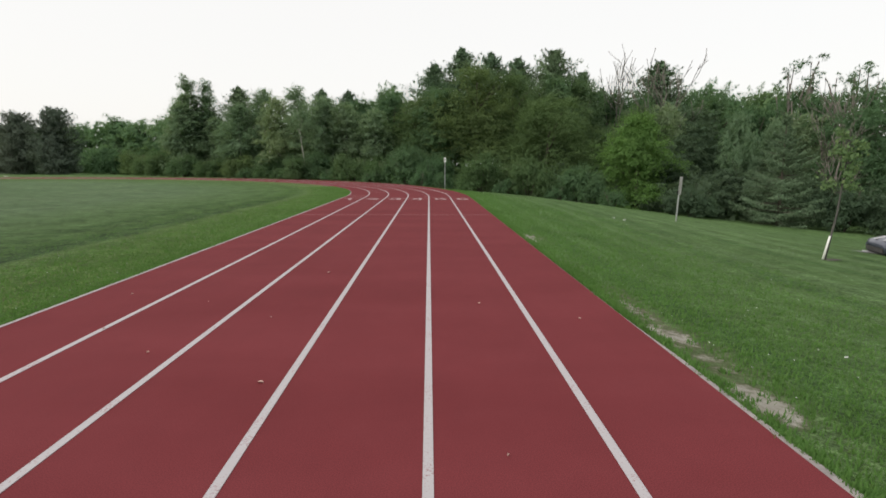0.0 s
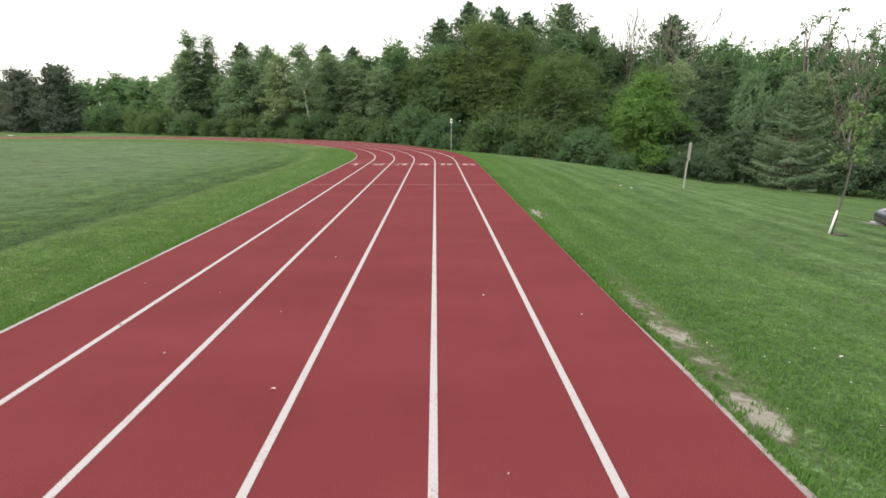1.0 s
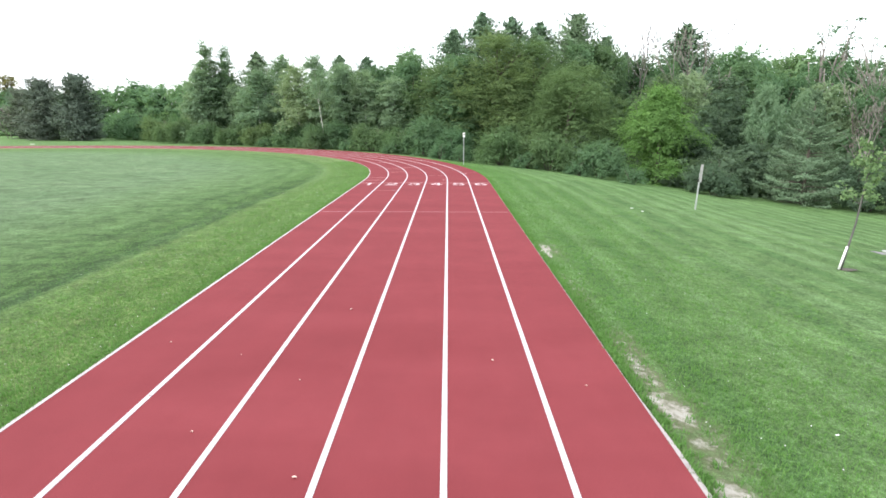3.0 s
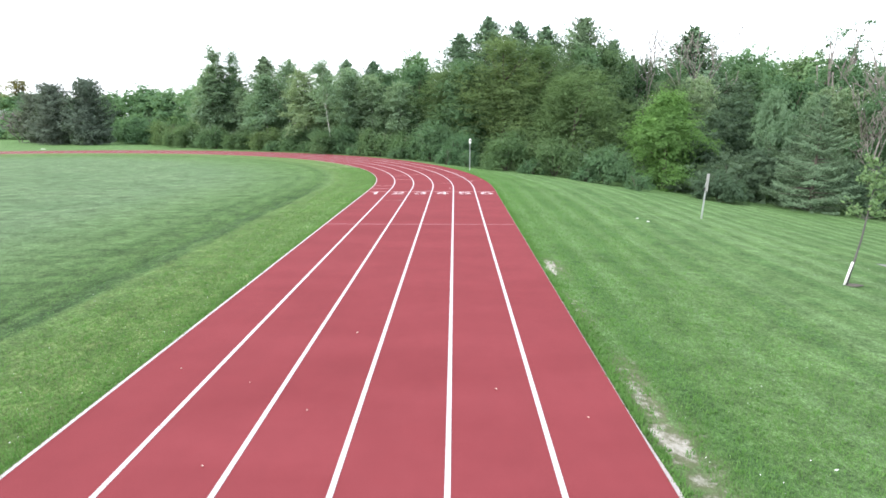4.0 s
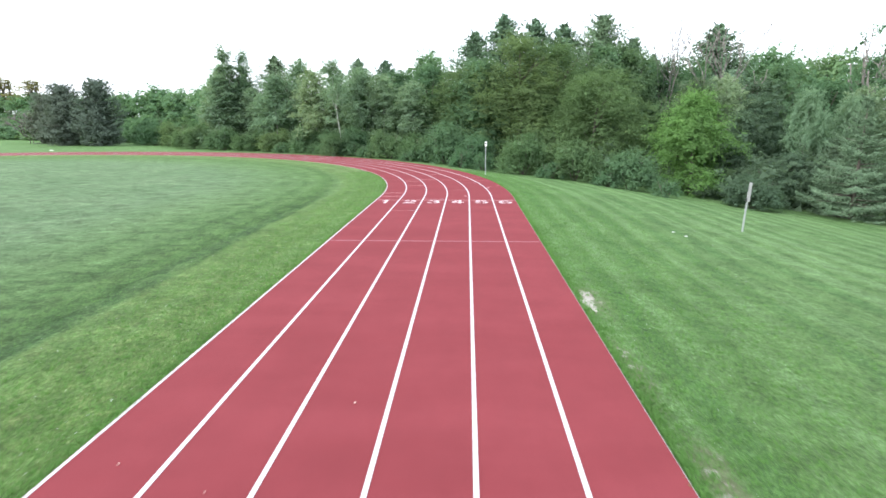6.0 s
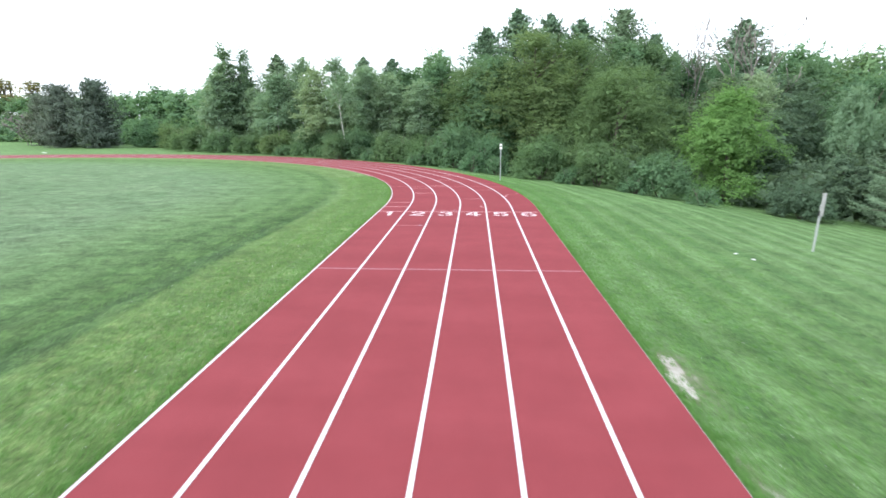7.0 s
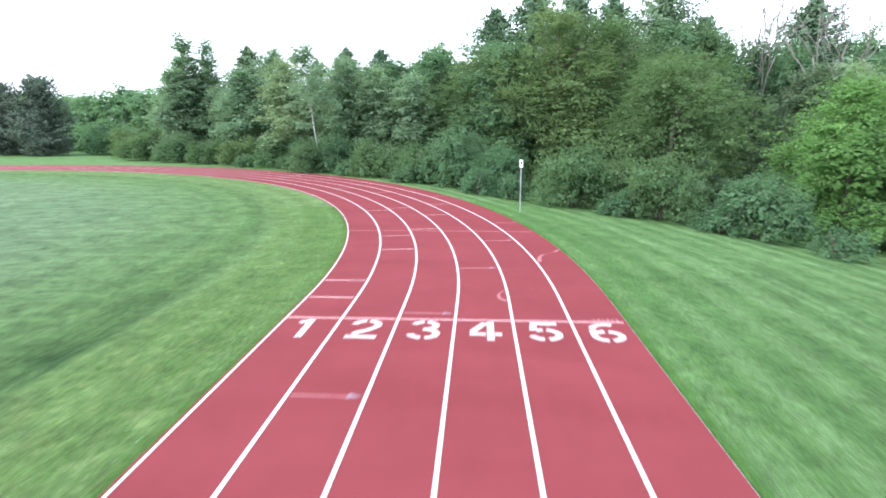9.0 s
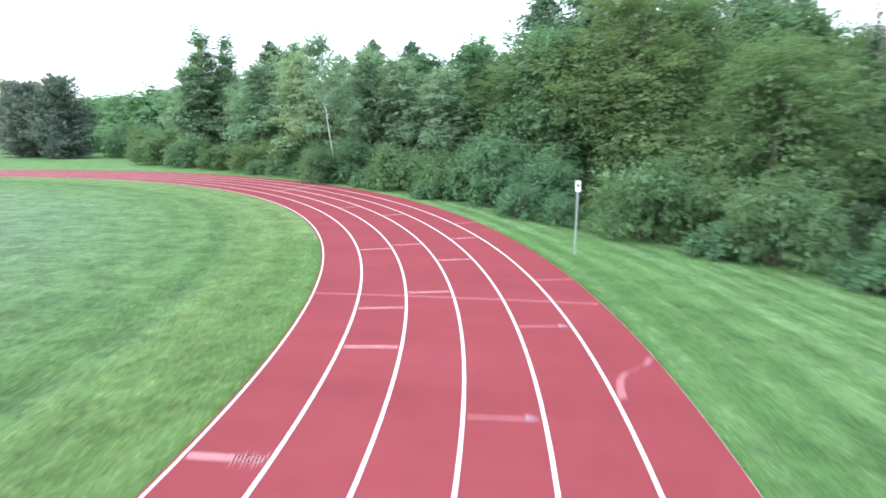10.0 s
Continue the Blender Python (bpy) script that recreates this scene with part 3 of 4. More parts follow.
def with_core(r, lobes, n, size, v, f):
    """Adds the larger shaded leaves inside the crown that close it to the light behind."""
    lobes = np.array(lobes)
    vol = lobes[:, 3] * lobes[:, 4] * lobes[:, 5]
    pick = r.choice(len(lobes), n, p=vol / vol.sum())
    d = unit(r.normal(size=(n, 3))) * r.uniform(0.35, 0.82, (n, 1))
    v2, f2 = leaves(lobes[pick, :3] + d * lobes[pick, 3:], unit(d + np.array([0, 0, 0.4]) + r.normal(size=(n, 3)) * 0.3), size * 2.0, r, 0.8)
    return np.concatenate([v, v2]), np.concatenate([f, f2 + len(v)])


def limbs(bm, r, h, spread, base_r, z0, z1, count):
    tube(bm, [(0, 0, -0.3), (0.03 * h * r.normal() * 0.3, 0.03 * h * r.normal() * 0.3, h * 0.4), (0.1 * r.normal(), 0.1 * r.normal(), h * 0.9)], [base_r * 1.15, base_r * 0.75, base_r * 0.15], 8)
    for k in range(count):
        a, z = r.uniform(0, 6.28), r.uniform(z0, z1) * h
        ln = spread * r.uniform(0.5, 0.9)
        p1 = (math.cos(a) * ln * 0.5, math.sin(a) * ln * 0.5, z + 0.09 * h)
        p2 = (math.cos(a) * ln, math.sin(a) * ln, z + 0.2 * h)
        tube(bm, [(0, 0, z), p1, p2], [base_r * 0.42, base_r * 0.26, base_r * 0.06], 5)


def broadleaf(name, seed, h, w, bottom, mat, label, count=900, per=64, lobes=14, length=1.0, size=0.056, bark=None, point=0.0, stem=0.0, core=5000, main=0.35,
              droop=0.25, lift=0.1, rough=1.0, low=-0.5):
    """A deciduous tree, h high and w wide, with its crown from bottom upward; point narrows the top, rough spreads the lobes' sizes."""
    r = np.random.default_rng(seed)
    root = tagged(new(name), label, "tree")
    bm = bmesh.new()
    limbs(bm, r, h, w * 0.32, stem or 0.016 * h + 0.04, 0.25, 0.7, 7 if not stem else 3)
    part("trunk", bm, bark or M_BARK, root)
    z0 = bottom * h
    mid, rz = (h + z0) / 2, (h - z0) / 2

    def half_width(t):
        return w * 0.5 * math.sqrt(max(0.05, 1 - (2 * t - 0.85) ** 2 / 1.45)) * (1 - point * t ** 1.3)

    L = [(0, 0, mid - 0.12 * point * rz, w * 0.34, w * 0.34, rz * (0.82 - 0.12 * point))]
    for k in range(lobes):
        t = min(0.93, max(0.06, (k + r.uniform(-0.6, 1.6)) / lobes))
        z, prof = z0 + (h - z0) * t, half_width(t)
        a = k * 2.4 + r.uniform(-0.6, 0.6)
        lr = min(prof * 0.8, w * (0.17 + rough * r.uniform(-0.08, 0.08)) * (1 - 0.5 * point * t))
        q = max(prof - lr * 0.8, 0.0) * r.uniform(0.75, 1.18)
        L.append((math.cos(a) * q, math.sin(a) * q, min(z, h - lr * 0.8), lr, lr, lr * r.uniform(0.7, 1.15)))
    if point:
        for k in range(7):
            t = 0.45 + 0.07 * k
            lr = half_width(t) * 0.62
            L.append((0.25 * lr * r.normal(), 0.25 * lr * r.normal(), z0 + (h - z0) * t, lr, lr, (h - z0) * 0.06))
    for k in range(2):
        lr = half_width(0.9) * r.uniform(0.4, 0.7)
        L.append((0.05 * w * r.normal(), 0.05 * w * r.normal(), h - lr * (0.9 + 0.8 * k), lr, lr, lr * 1.1))
    p, nrm = sprays(r, L, count, per, length, droop, lift, 0.10, low, main)
    v, f = with_core(r, L, core, size, *leaves(p, nrm, size, r))
    put("crown", raw_mesh("crown", fitted(v, h, w), f), mat, root)
    return root


def conifer(name, seed, h, w, mat, label, tiers=34, start=0.05, size=0.06, per=60, blunt=0.0, up=0.35, down=-0.15, ragged=0.3, gaps=0.12, lumps=0.22, thick=0.06, kind="conifer tree", stir=0.10, many=1.0):
    """A conifer: whorls of branches that carry flat, tapering sprays of needles, rising near the tip and level or hanging below."""
    r = np.random.default_rng(seed)
    root = tagged(new(name), label, kind)
    bm = bmesh.new()
    tube(bm, [(0, 0, -0.3), (0, 0, h * 0.5), (0, 0, h * 0.96)], [0.02 * h, 0.012 * h, 0.002 * h], 7)
    pts, nrms = [], []
    ph = r.uniform(0, 6.28, 4)
    for t in range(tiers):
        k = (t + r.uniform(-0.4, 0.4)) / tiers
        k = min(max(1 - (1 - k) ** 1.15, 0.0), 0.985)
        prof = (1 - k) ** (0.80 - 0.45 * blunt) * min(1.0, 0.6 + 4.0 * k)
        count = int((8 + 9 * prof) * many)
        a0 = r.uniform(0, 6.28)
        for j in range(count):
            if r.uniform() < gaps:
                continue
            a = a0 + j * 6.283 / count + r.uniform(-0.35, 0.35)
            lump = 1 + lumps * (math.sin(2 * a + ph[0] + 9 * k) + 0.7 * math.sin(3 * a + ph[1] - 14 * k + ph[2]))
            ln = max(0.5 * w * prof * lump * r.uniform(1 - ragged, 1 + ragged * 0.5), 0.018 * w * r.uniform(0.5, 1.6))
            z = h * (start + (1 - start) * k) + r.normal() * 0.35 * h / tiers
            rise = down + (up - down) * k ** 2.2 + r.normal() * stir
            n = max(8, int(per * (0.40 + 0.8 * ln / (w * 0.5))))
            u = r.uniform(0.06, 1.0, n) ** 0.8
            side = r.normal(size=n) * (0.24 * ln + 0.06) * (1.12 - u)
            hang = np.abs(r.normal(size=n)) * thick * (0.6 + ln) * 0.8
            x = np.cos(a) * u * ln - np.sin(a) * side
            y = np.sin(a) * u * ln + np.cos(a) * side
            zz = z + rise * ln * u + 0.12 * ln * u ** 3 - hang - 0.15 * np.abs(side)
            pts.append(np.stack([x, y, zz], 1))
            nrms.append(np.tile([np.cos(a) * 0.35, np.sin(a) * 0.35, 0.8], (n, 1)) + r.normal(size=(n, 3)) * 0.40)
            if j % 2 == 0 and ln > 0.5:
                e = (math.cos(a) * ln * 0.8, math.sin(a) * ln * 0.8, z + rise * ln * 0.8 - 0.02)
                tube(bm, [(0, 0, z), e], [0.012 * ln + 0.01, 0.006], 4)
    n = 60
    zt = r.uniform(0.0, 1.0, n)
    wide = 0.004 * w + 0.022 * w * (1 - zt)
    pts.append(np.stack([r.normal(size=n) * wide, r.normal(size=n) * wide, h * (0.955 + 0.045 * zt)], 1))
    nrms.append(r.normal(size=(n, 3)) * 0.5 + np.array([0, 0, 0.7]))
    part("trunk", bm, M_BARK, root)
    v, f = leaves(np.concatenate(pts), unit(np.concatenate(nrms)), size, r, 0.42)
    put("crown", raw_mesh("crown", v, f), mat, root)
    return root


def shrub(name, seed, h, w, mat, label, count=560, per=25, size=0.050, length=0.50, core=2400, shoots=26, flop=0.2):
    r = np.random.default_rng(seed)
    root = tagged(new(name), label, "shrub")
    bm = bmesh.new()
    for k in range(9):
        a, ln = r.uniform(0, 6.28), r.uniform(0.3, 0.8)
        tube(bm, [(0.1 * math.cos(a), 0.1 * math.sin(a), -0.2), (math.cos(a) * w * 0.16, math.sin(a) * w * 0.16, h * 0.4), (math.cos(a) * w * 0.4 * ln, math.sin(a) * w * 0.4 * ln, h * 0.85)], [0.04, 0.028, 0.006], 5)
    part("trunk", bm, M_BARK, root)
    L = [(0, 0, h * 0.45, w * 0.38, w * 0.38, h * 0.42)]
    for k in range(11):
        a, q = k * 2.4 + r.uniform(-0.5, 0.5), w * r.uniform(0.10, 0.36)
        lr = w * r.uniform(0.10, 0.21)
        top = h * (1.0 - 0.9 * (q / w) ** 1.3) * r.uniform(0.66, 1.0)
        L.append((math.cos(a) * q, math.sin(a) * q, max(top - lr * 0.7, lr * 0.5), lr, lr, lr * 0.85))
    for k in range(7):
        a = k * 0.9 + r.uniform(-0.3, 0.3)
        L.append((math.cos(a) * w * 0.36, math.sin(a) * w * 0.36, h * 0.2, w * 0.13, w * 0.13, h * 0.2))
    p, nrm = sprays(r, L, count, per, length, flop, 0.25, 0.12, -0.75, 0.35, 0.66)
    # long shoots out of the top
    for k in range(shoots):
        a, q = r.uniform(0, 6.28), w * r.uniform(0, 0.42)
        n = 12
        u = r.uniform(0, 1, n)
        x, y = math.cos(a) * q * (1 + 0.30 * u), math.sin(a) * q * (1 + 0.30 * u)
        z = h * (0.98 - 0.75 * (q / w) ** 1.2 - 0.25 + r.uniform(0.22, 0.36) * u)
        p = np.concatenate([p, np.stack([x + r.normal(size=n) * 0.05, y + r.normal(size=n) * 0.05, z], 1)])
        nrm = np.concatenate([nrm, r.normal(size=(n, 3))])
    p[:, 2] = np.maximum(p[:, 2], 0.02)
    v, f = with_core(r, L, core, size, *leaves(p, unit(nrm), size, r))
    v[:, 2] = np.maximum(v[:, 2], 0.0)
    put("foliage", raw_mesh("foliage", fitted(v, h, w), f), mat, root)
    return root


def forked(r, bm, p, d, ln, rad, depth, tips, spread=0.45, wander=0.10, split=2, least=0.006):
    """Grows a limb and its forks; gathers the ends of the last twigs in tips."""
    pts = [Vector(p)]
    for k in range(4):
        d = (d + Vector(r.normal(size=3)) * wander + Vector((0, 0, 0.05))).normalized()
        pts.append(pts[-1] + d * ln / 4)
    tube(bm, pts, [rad, rad * 0.85, rad * 0.7, rad * 0.58, rad * 0.45 if depth else least], 5)
    if depth:
        for k in range(split if depth < 3 else split + 1):
            side = Vector(r.normal(size=3))
            side.z = abs(side.z) * 0.6
            forked(r, bm, pts[2 + (k % 3)], (d * 0.85 + side.normalized() * spread).normalized(), ln * r.uniform(0.5, 0.78), max(rad * 0.5, least), depth - 1, tips, spread, wander, split, least)
    else:
        tips.append((pts[-1], d))


def bare_tree(name, seed, h, label):
    """A dead tree: bleached trunk and forked bare limbs."""
    r = np.random.default_rng(seed)
    root = tagged(new(name), label, "dead tree")
    bm = bmesh.new()
    for k in range(2):
        forked(r, bm, (0.15 * k, 0.1 * k, -0.3), Vector((r.normal() * 0.12, r.normal() * 0.12, 1)).normalized(), h * 0.55, 0.012 * h, 4, [], least=0.03)
    top = max(v.co.z for v in bm.verts)
    for v in bm.verts:
        v.co.z *= h / top
    part("trunk", bm, M_DEADWOOD, root)
    return root


def open_tree(name, seed, h, w, mat, label, bark, stems=3, per=70, size=0.07, length=0.9, trunk=0.42, spread=0.5, extra=1, base=0.007):
    """A thin-crowned tree: forked limbs in full view and flat plates of leaves at their ends."""
    r = np.random.default_rng(seed)
    root = tagged(new(name), label, "tree")
    bm, tips = bmesh.new(), []
    for k in range(stems):
        forked(r, bm, (0.2 * k, 0.15 * k, -0.3), Vector((r.normal() * 0.22, r.normal() * 0.22, 1)).normalized(), h * trunk, base * h, 3, tips, spread, 0.14, 2, 0.11)
    top = max(v.co.z for v in bm.verts)
    half = max(math.hypot(v.co.x, v.co.y) for v in bm.verts)
    q = np.array([w * 0.5 / half, w * 0.5 / half, 0.97 * h / top])
    for v in bm.verts:
        v.co = Vector((v.co.x * q[0], v.co.y * q[1], v.co.z * q[2]))
    part("trunk", bm, bark, root)
    tips = [t for t in tips if r.uniform() < 0.75]
    c = np.repeat(np.array([list(p) for p, d in tips]) * q, extra, 0)
    c = c + r.normal(size=c.shape) * (0.0 if extra == 1 else 0.35)
    out = unit(np.repeat(np.array([list(d) for p, d in tips]), extra, 0) * np.array([1, 1, 0.25]) + r.normal(size=c.shape) * 0.2)
    p, nrm = spray(r, c, out, out, length * np.exp(r.normal(size=len(c)) * 0.35), per, 0.2, 0.10)
    v, f = leaves(p, nrm, size, r)
    put("crown", raw_mesh("crown", v, f), mat, root)
    return root


def plant(proto, built_h, built_w, spots, group):
    """Copies of a built plant at (x, y, height of the top above the datum, width)."""
    for j, (x, y, top, w) in enumerate(spots):
        z = float(ground_z(x, y))
        m = Matrix.Translation((x, y, z)) @ Matrix.Rotation(j * 2.1 + x, 4, 'Z') @ Matrix.Diagonal((w / built_w, w / built_w, (top - z) / built_h, 1))
        if j == 0:
            proto.matrix_basis = m
            proto["group"] = group
        else:
            # the first copy's own scale is taken out again
            c = copy_thing(proto, Matrix())
            c.matrix_basis = m


def plant_all():
    wood = "trees of the wood edge"
    a = broadleaf("deciduous_tree", 11, 12, 9, 0.04, L_OLIVE, "tall olive-green deciduous tree in the wood", 1050, 60, 24, 0.95, 0.049, point=0.45, core=6000, droop=0.35, lift=0.2)
    plant(a, 12, 9, [(5, 63, 11.6, 12), (8.8, 63, 11.0, 10), (-1.2, 67, 8.9, 9), (13, 61, 8.6, 8.5)], wood)
    b = broadleaf("deciduous_tree", 12, 11, 8, 0.05, L_WOOD, "dense mid-green deciduous tree in the wood", 520, 41, 20, 1.0, 0.086, point=0.55, core=3500)
    plant(b, 11, 8, [(1.3, 64.5, 9.7, 9), (-4.2, 70, 9.6, 8), (17, 67, 10.8, 9), (14.2, 67, 11.3, 9.5),
                     (19, 73, 10.8, 8), (21.5, 69, 10.0, 7.5), (23.5, 66, 8.8, 7), (34, 70, 9.6, 9), (25, 70, 9.5, 8), (-12, 71.5, 8.8, 6), (-8.3, 74, 9.4, 9)], wood)
    # fills the hollow beside the maple; its shade is painted into the leaves
    b2 = broadleaf("deciduous_tree", 42, 9, 8, 0.03, L_SHADED, "blue-green deciduous tree in the wood, shade put into its leaf colour", 360, 44, 16, 0.9, 0.085, point=0.2, core=2600)
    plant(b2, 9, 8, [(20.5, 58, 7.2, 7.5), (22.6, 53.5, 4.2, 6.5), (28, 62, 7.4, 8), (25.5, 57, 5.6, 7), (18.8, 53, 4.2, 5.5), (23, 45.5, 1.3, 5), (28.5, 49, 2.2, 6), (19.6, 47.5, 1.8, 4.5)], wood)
    c = broadleaf("rounded_tree", 13, 9, 9, 0.04, L_OLIVE, "broad rounded olive tree at the wood edge", 1300, 60, 20, 0.62, 0.048, core=6000, rough=0.6, lift=0.25, main=1.0)
    plant(c, 9, 9, [(11.2, 55.5, 7.5, 9.2)], wood)
    c2 = broadleaf("rounded_tree", 33, 7, 6, 0.32, L_ASPEN, "soft pale green rounded tree in the wood", 340, 52, 14, 0.6, 0.065, core=1600)
    plant(c2, 7, 6, [(25.8, 49.5, 5.9, 3.5), (29.6, 50.5, 5.5, 3.8), (24.2, 60, 7.6, 6), (33, 53, 6.2, 6)], wood)
    d = broadleaf("maple_tree", 14, 7, 7, 0.02, L_MAPLE, "bright green maple with layered boughs at the wood edge", 520, 76, 17, 0.95, 0.058, core=2400, main=0.03, point=0.62, droop=0.40, lift=0.0, rough=0.9, low=-0.6)
    plant(d, 7, 7, [(16.7, 47.4, 5.6, 8.1)], wood)
    e = broadleaf("deciduous_tree", 15, 12, 11, 0.05, L_FAR, "far broad green tree behind the wood", 480, 44, 14, 1.0, 0.115, core=5000, main=1.6, rough=0.5)
    plant(e, 12, 11, [(40, 86, 13.2, 15), (49, 87, 12.6, 15), (33.5, 85, 12.0, 12), (55, 104, 13.8, 16), (-7.3, 103, 14.8, 12)], wood)
    f = broadleaf("deciduous_tree", 16, 10, 10, 0.03, L_FAR, "far rounded tree in the tree belt", 230, 34, 16, 1.2, 0.15, core=2000, low=-0.95)
    plant(f, 10, 10, [(-60, 113, 10.4, 12), (-52, 108, 9.4, 11), (-68, 116, 9.4, 11), (-44.5, 101, 9.6, 9), (-40.5, 95, 8.8, 8), (-77, 120, 9.2, 11), (-87, 124, 9.4, 12),
                      (-97, 128, 9.6, 12), (-36.5, 90, 9.8, 8), (-49, 112, 9.8, 12), (-106, 130, 9.8, 13), (-92, 132, 10.2, 14), (-80, 128, 9.8, 13), (-64, 122, 9.8, 13), (-30, 96, 8.8, 9), (-20, 92, 9, 9)], "trees of the far belt")
    g = broadleaf("aspen_tree", 17, 10, 6, 0.05, L_ASPEN, "slender grey-green aspen in the wood", 460, 41, 20, 0.75, 0.071, M_BIRCH, 0.5, 0.07, core=1900, lift=0.35, rough=1.2)
    plant(g, 10, 6, [(-18, 71.5, 9.3, 6.6), (-21.8, 79, 11.2, 6.5), (-24.5, 77, 9.2, 6.5), (-12.2, 69.5, 9.2, 6), (-27, 80, 7.0, 6), (-9.5, 68.5, 8.4, 6), (-6, 67, 7.6, 6), (-16, 75, 9.6, 5.5), (-33.8, 81, 9.4, 7), (-29.5, 82, 7.8, 6)], wood)
    h = broadleaf("birch_tree", 18, 10, 5.0, 0.30, L_ASPEN, "birch with white trunk and airy crown", 260, 46, 12, 0.7, 0.066, M_BIRCH, 0.25, 0.055, 300, lift=0.3)
    plant(h, 10, 5.0, [(-13.5, 65.6, 9.9, 4.6)], wood)
    foot = h.matrix_basis.translation.copy()
    h.matrix_basis = Matrix.Translation(foot) @ Matrix.Rotation(radians(-6), 4, 'Y') @ Matrix.Translation(-foot) @ h.matrix_basis
    i = broadleaf("poplar_tree", 19, 14, 4.2, 0.02, L_ASPEN, "tall narrow poplar above the tree belt", 560, 42, 34, 0.8, 0.078, None, 0.6, core=2000, main=0.8, lift=0.8, rough=1.5)
    plant(i, 14, 4.2, [(-33.4, 83.0, 13.1, 6.2), (-31.2, 84.0, 12.9, 5.2), (-35.0, 84.5, 10.5, 5.0)], wood)
    k = open_tree("airy_tree", 20, 12, 8, L_WOOD, "thin-crowned tall tree with pale forked limbs", M_DEADWOOD, 3, 56, 0.095, 0.75, 0.42, 0.5, 2, 0.016)
    plant(k, 12, 8, [(39.6, 64, 13.2, 8), (44.5, 62, 12.4, 8), (-22.5, 84, 11.7, 6), (42, 60, 11.2, 8)], wood)
    m = broadleaf("deciduous_tree", 21, 9, 8, 0.05, L_WOOD, "dark deciduous tree at the edge of the wood", 380, 46, 16, 0.9, 0.085, core=2400)
    plant(m, 9, 8, [(38, 50.5, 8.2, 9), (34, 46.5, 6.0, 7), (31, 56, 7.2, 8), (38, 57, 8.4, 8), (44, 70, 10.6, 10)], wood)
    m2 = broadleaf("deciduous_tree", 43, 10, 9, 0.05, L_DUSK, "dull brownish tree at the end of the wood", 320, 46, 16, 0.9, 0.09, core=2000)
    plant(m2, 10, 9, [(46, 52.5, 9.4, 9), (53, 60, 10.4, 10)], wood)
    n = conifer("dark_conifer", 22, 14, 12, L_PINE, "dark pointed conifer above the wood", 38, 0.30, 0.14, 62, 0.05, 0.45, 0.05, 0.30, 0.08, 0.16, 0.12, stir=0.18, many=1.3)
    plant(n, 14, 12, [(0.6, 72, 13.4, 13), (3.9, 70, 14.8, 15), (7.4, 71, 14.5, 14), (10.6, 71, 14.0, 13), (29.4, 76, 14.6, 18), (-14, 78, 11.2, 10), (-10.5, 78, 11.0, 10),
                     (-27.6, 87, 12.6, 12), (-93.6, 126, 9.8, 7), (22.5, 77, 11.5, 8)], wood)
    o = conifer("pine_tree", 23, 14, 13, L_PINE, "broad dark pine above the wood", 36, 0.30, 0.125, 84, 0.2, 0.5, 0.0, 0.28, 0.08, 0.22, 0.12, stir=0.20, many=1.4)
    plant(o, 14, 13, [(14.5, 70, 14.6, 15.0), (18.6, 72.5, 12.6, 11)], wood)
    q = conifer("austrian_pine", 24, 9, 8.6, L_DUSK, "dull dark pine standing on the far lawn", 30, 0.03, 0.14, 84, 1.15, 0.55, 0.0, 0.25, 0.06, 0.16)
    plant(q, 9, 8.6, [(-56.4, 90, 9.2, 8.0), (-62.8, 91.5, 8.7, 7.4), (-71, 99, 7.6, 7.6)], "pines on the far lawn")
    s = conifer("blue_spruce", 25, 6.5, 7, L_SPRUCE, "blue-green spruce with layered boughs", 13, 0.03, 0.052, 400, -0.15, 0.45, 0.02, 0.20, 0.12, 0.08, 0.030, stir=0.06)
    plant(s, 6.5, 7, [(23.6, 39.8, 5.1, 6.9)], wood)
    hedge = "shrubs along the wood edge"
    t = shrub("shrub", 26, 3.2, 5.2, L_SHRUB, "rounded blue-green shrub along the track")
    plant(t, 3.2, 5.2, [(4.4, 50.2, 2.6, 4.8), (8.0, 47.2, 2.2, 4.4), (-8, 62, 2.7, 5.4), (-4.8, 59.6, 2.4, 4.4), (-27.8, 75.6, 2.4, 5), (-23.5, 73.2, 2.7, 5), (-37.5, 80.5, 3.2, 5.6), (-43, 87, 3.5, 6),
                        (6.6, 50.8, 1.9, 4.5)], hedge)
    u = shrub("shrub", 27, 3.4, 5.0, L_WOOD, "loose green shrub along the track", 520, 25, 0.055, 0.55)
    plant(u, 3.4, 5.0, [(-2.1, 57.6, 3.3, 5.2), (11.3, 44.3, 1.6, 4.0), (-19, 70.6, 2.9, 4.8), (-15.3, 67.8, 2.6, 4.2), (-12, 65.2, 3.0, 4.2), (-14.3, 64.6, 2.3, 3.4), (-32, 77.8, 2.8, 5), (-49, 92, 3.3, 6), (0.6, 55.2, 2.4, 4),
                        (33, 37, 1.6, 6)], hedge)
    # shade under the wood edge is painted into these shrubs' leaf colour
    w = shrub("shrub", 29, 3.2, 5.0, L_SHADED, "blue-green shrub at the foot of the wood, shade put into its leaf colour", 480, 25, 0.057, 0.5)
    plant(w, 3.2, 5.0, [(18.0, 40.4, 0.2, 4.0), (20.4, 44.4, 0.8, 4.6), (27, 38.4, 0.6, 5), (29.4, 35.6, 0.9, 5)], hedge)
    wb = shrub("shrub", 30, 3.2, 5.0, L_FAR, "bright green bush at the foot of the tree belt", 300, 26, 0.09, 0.7, 1800)
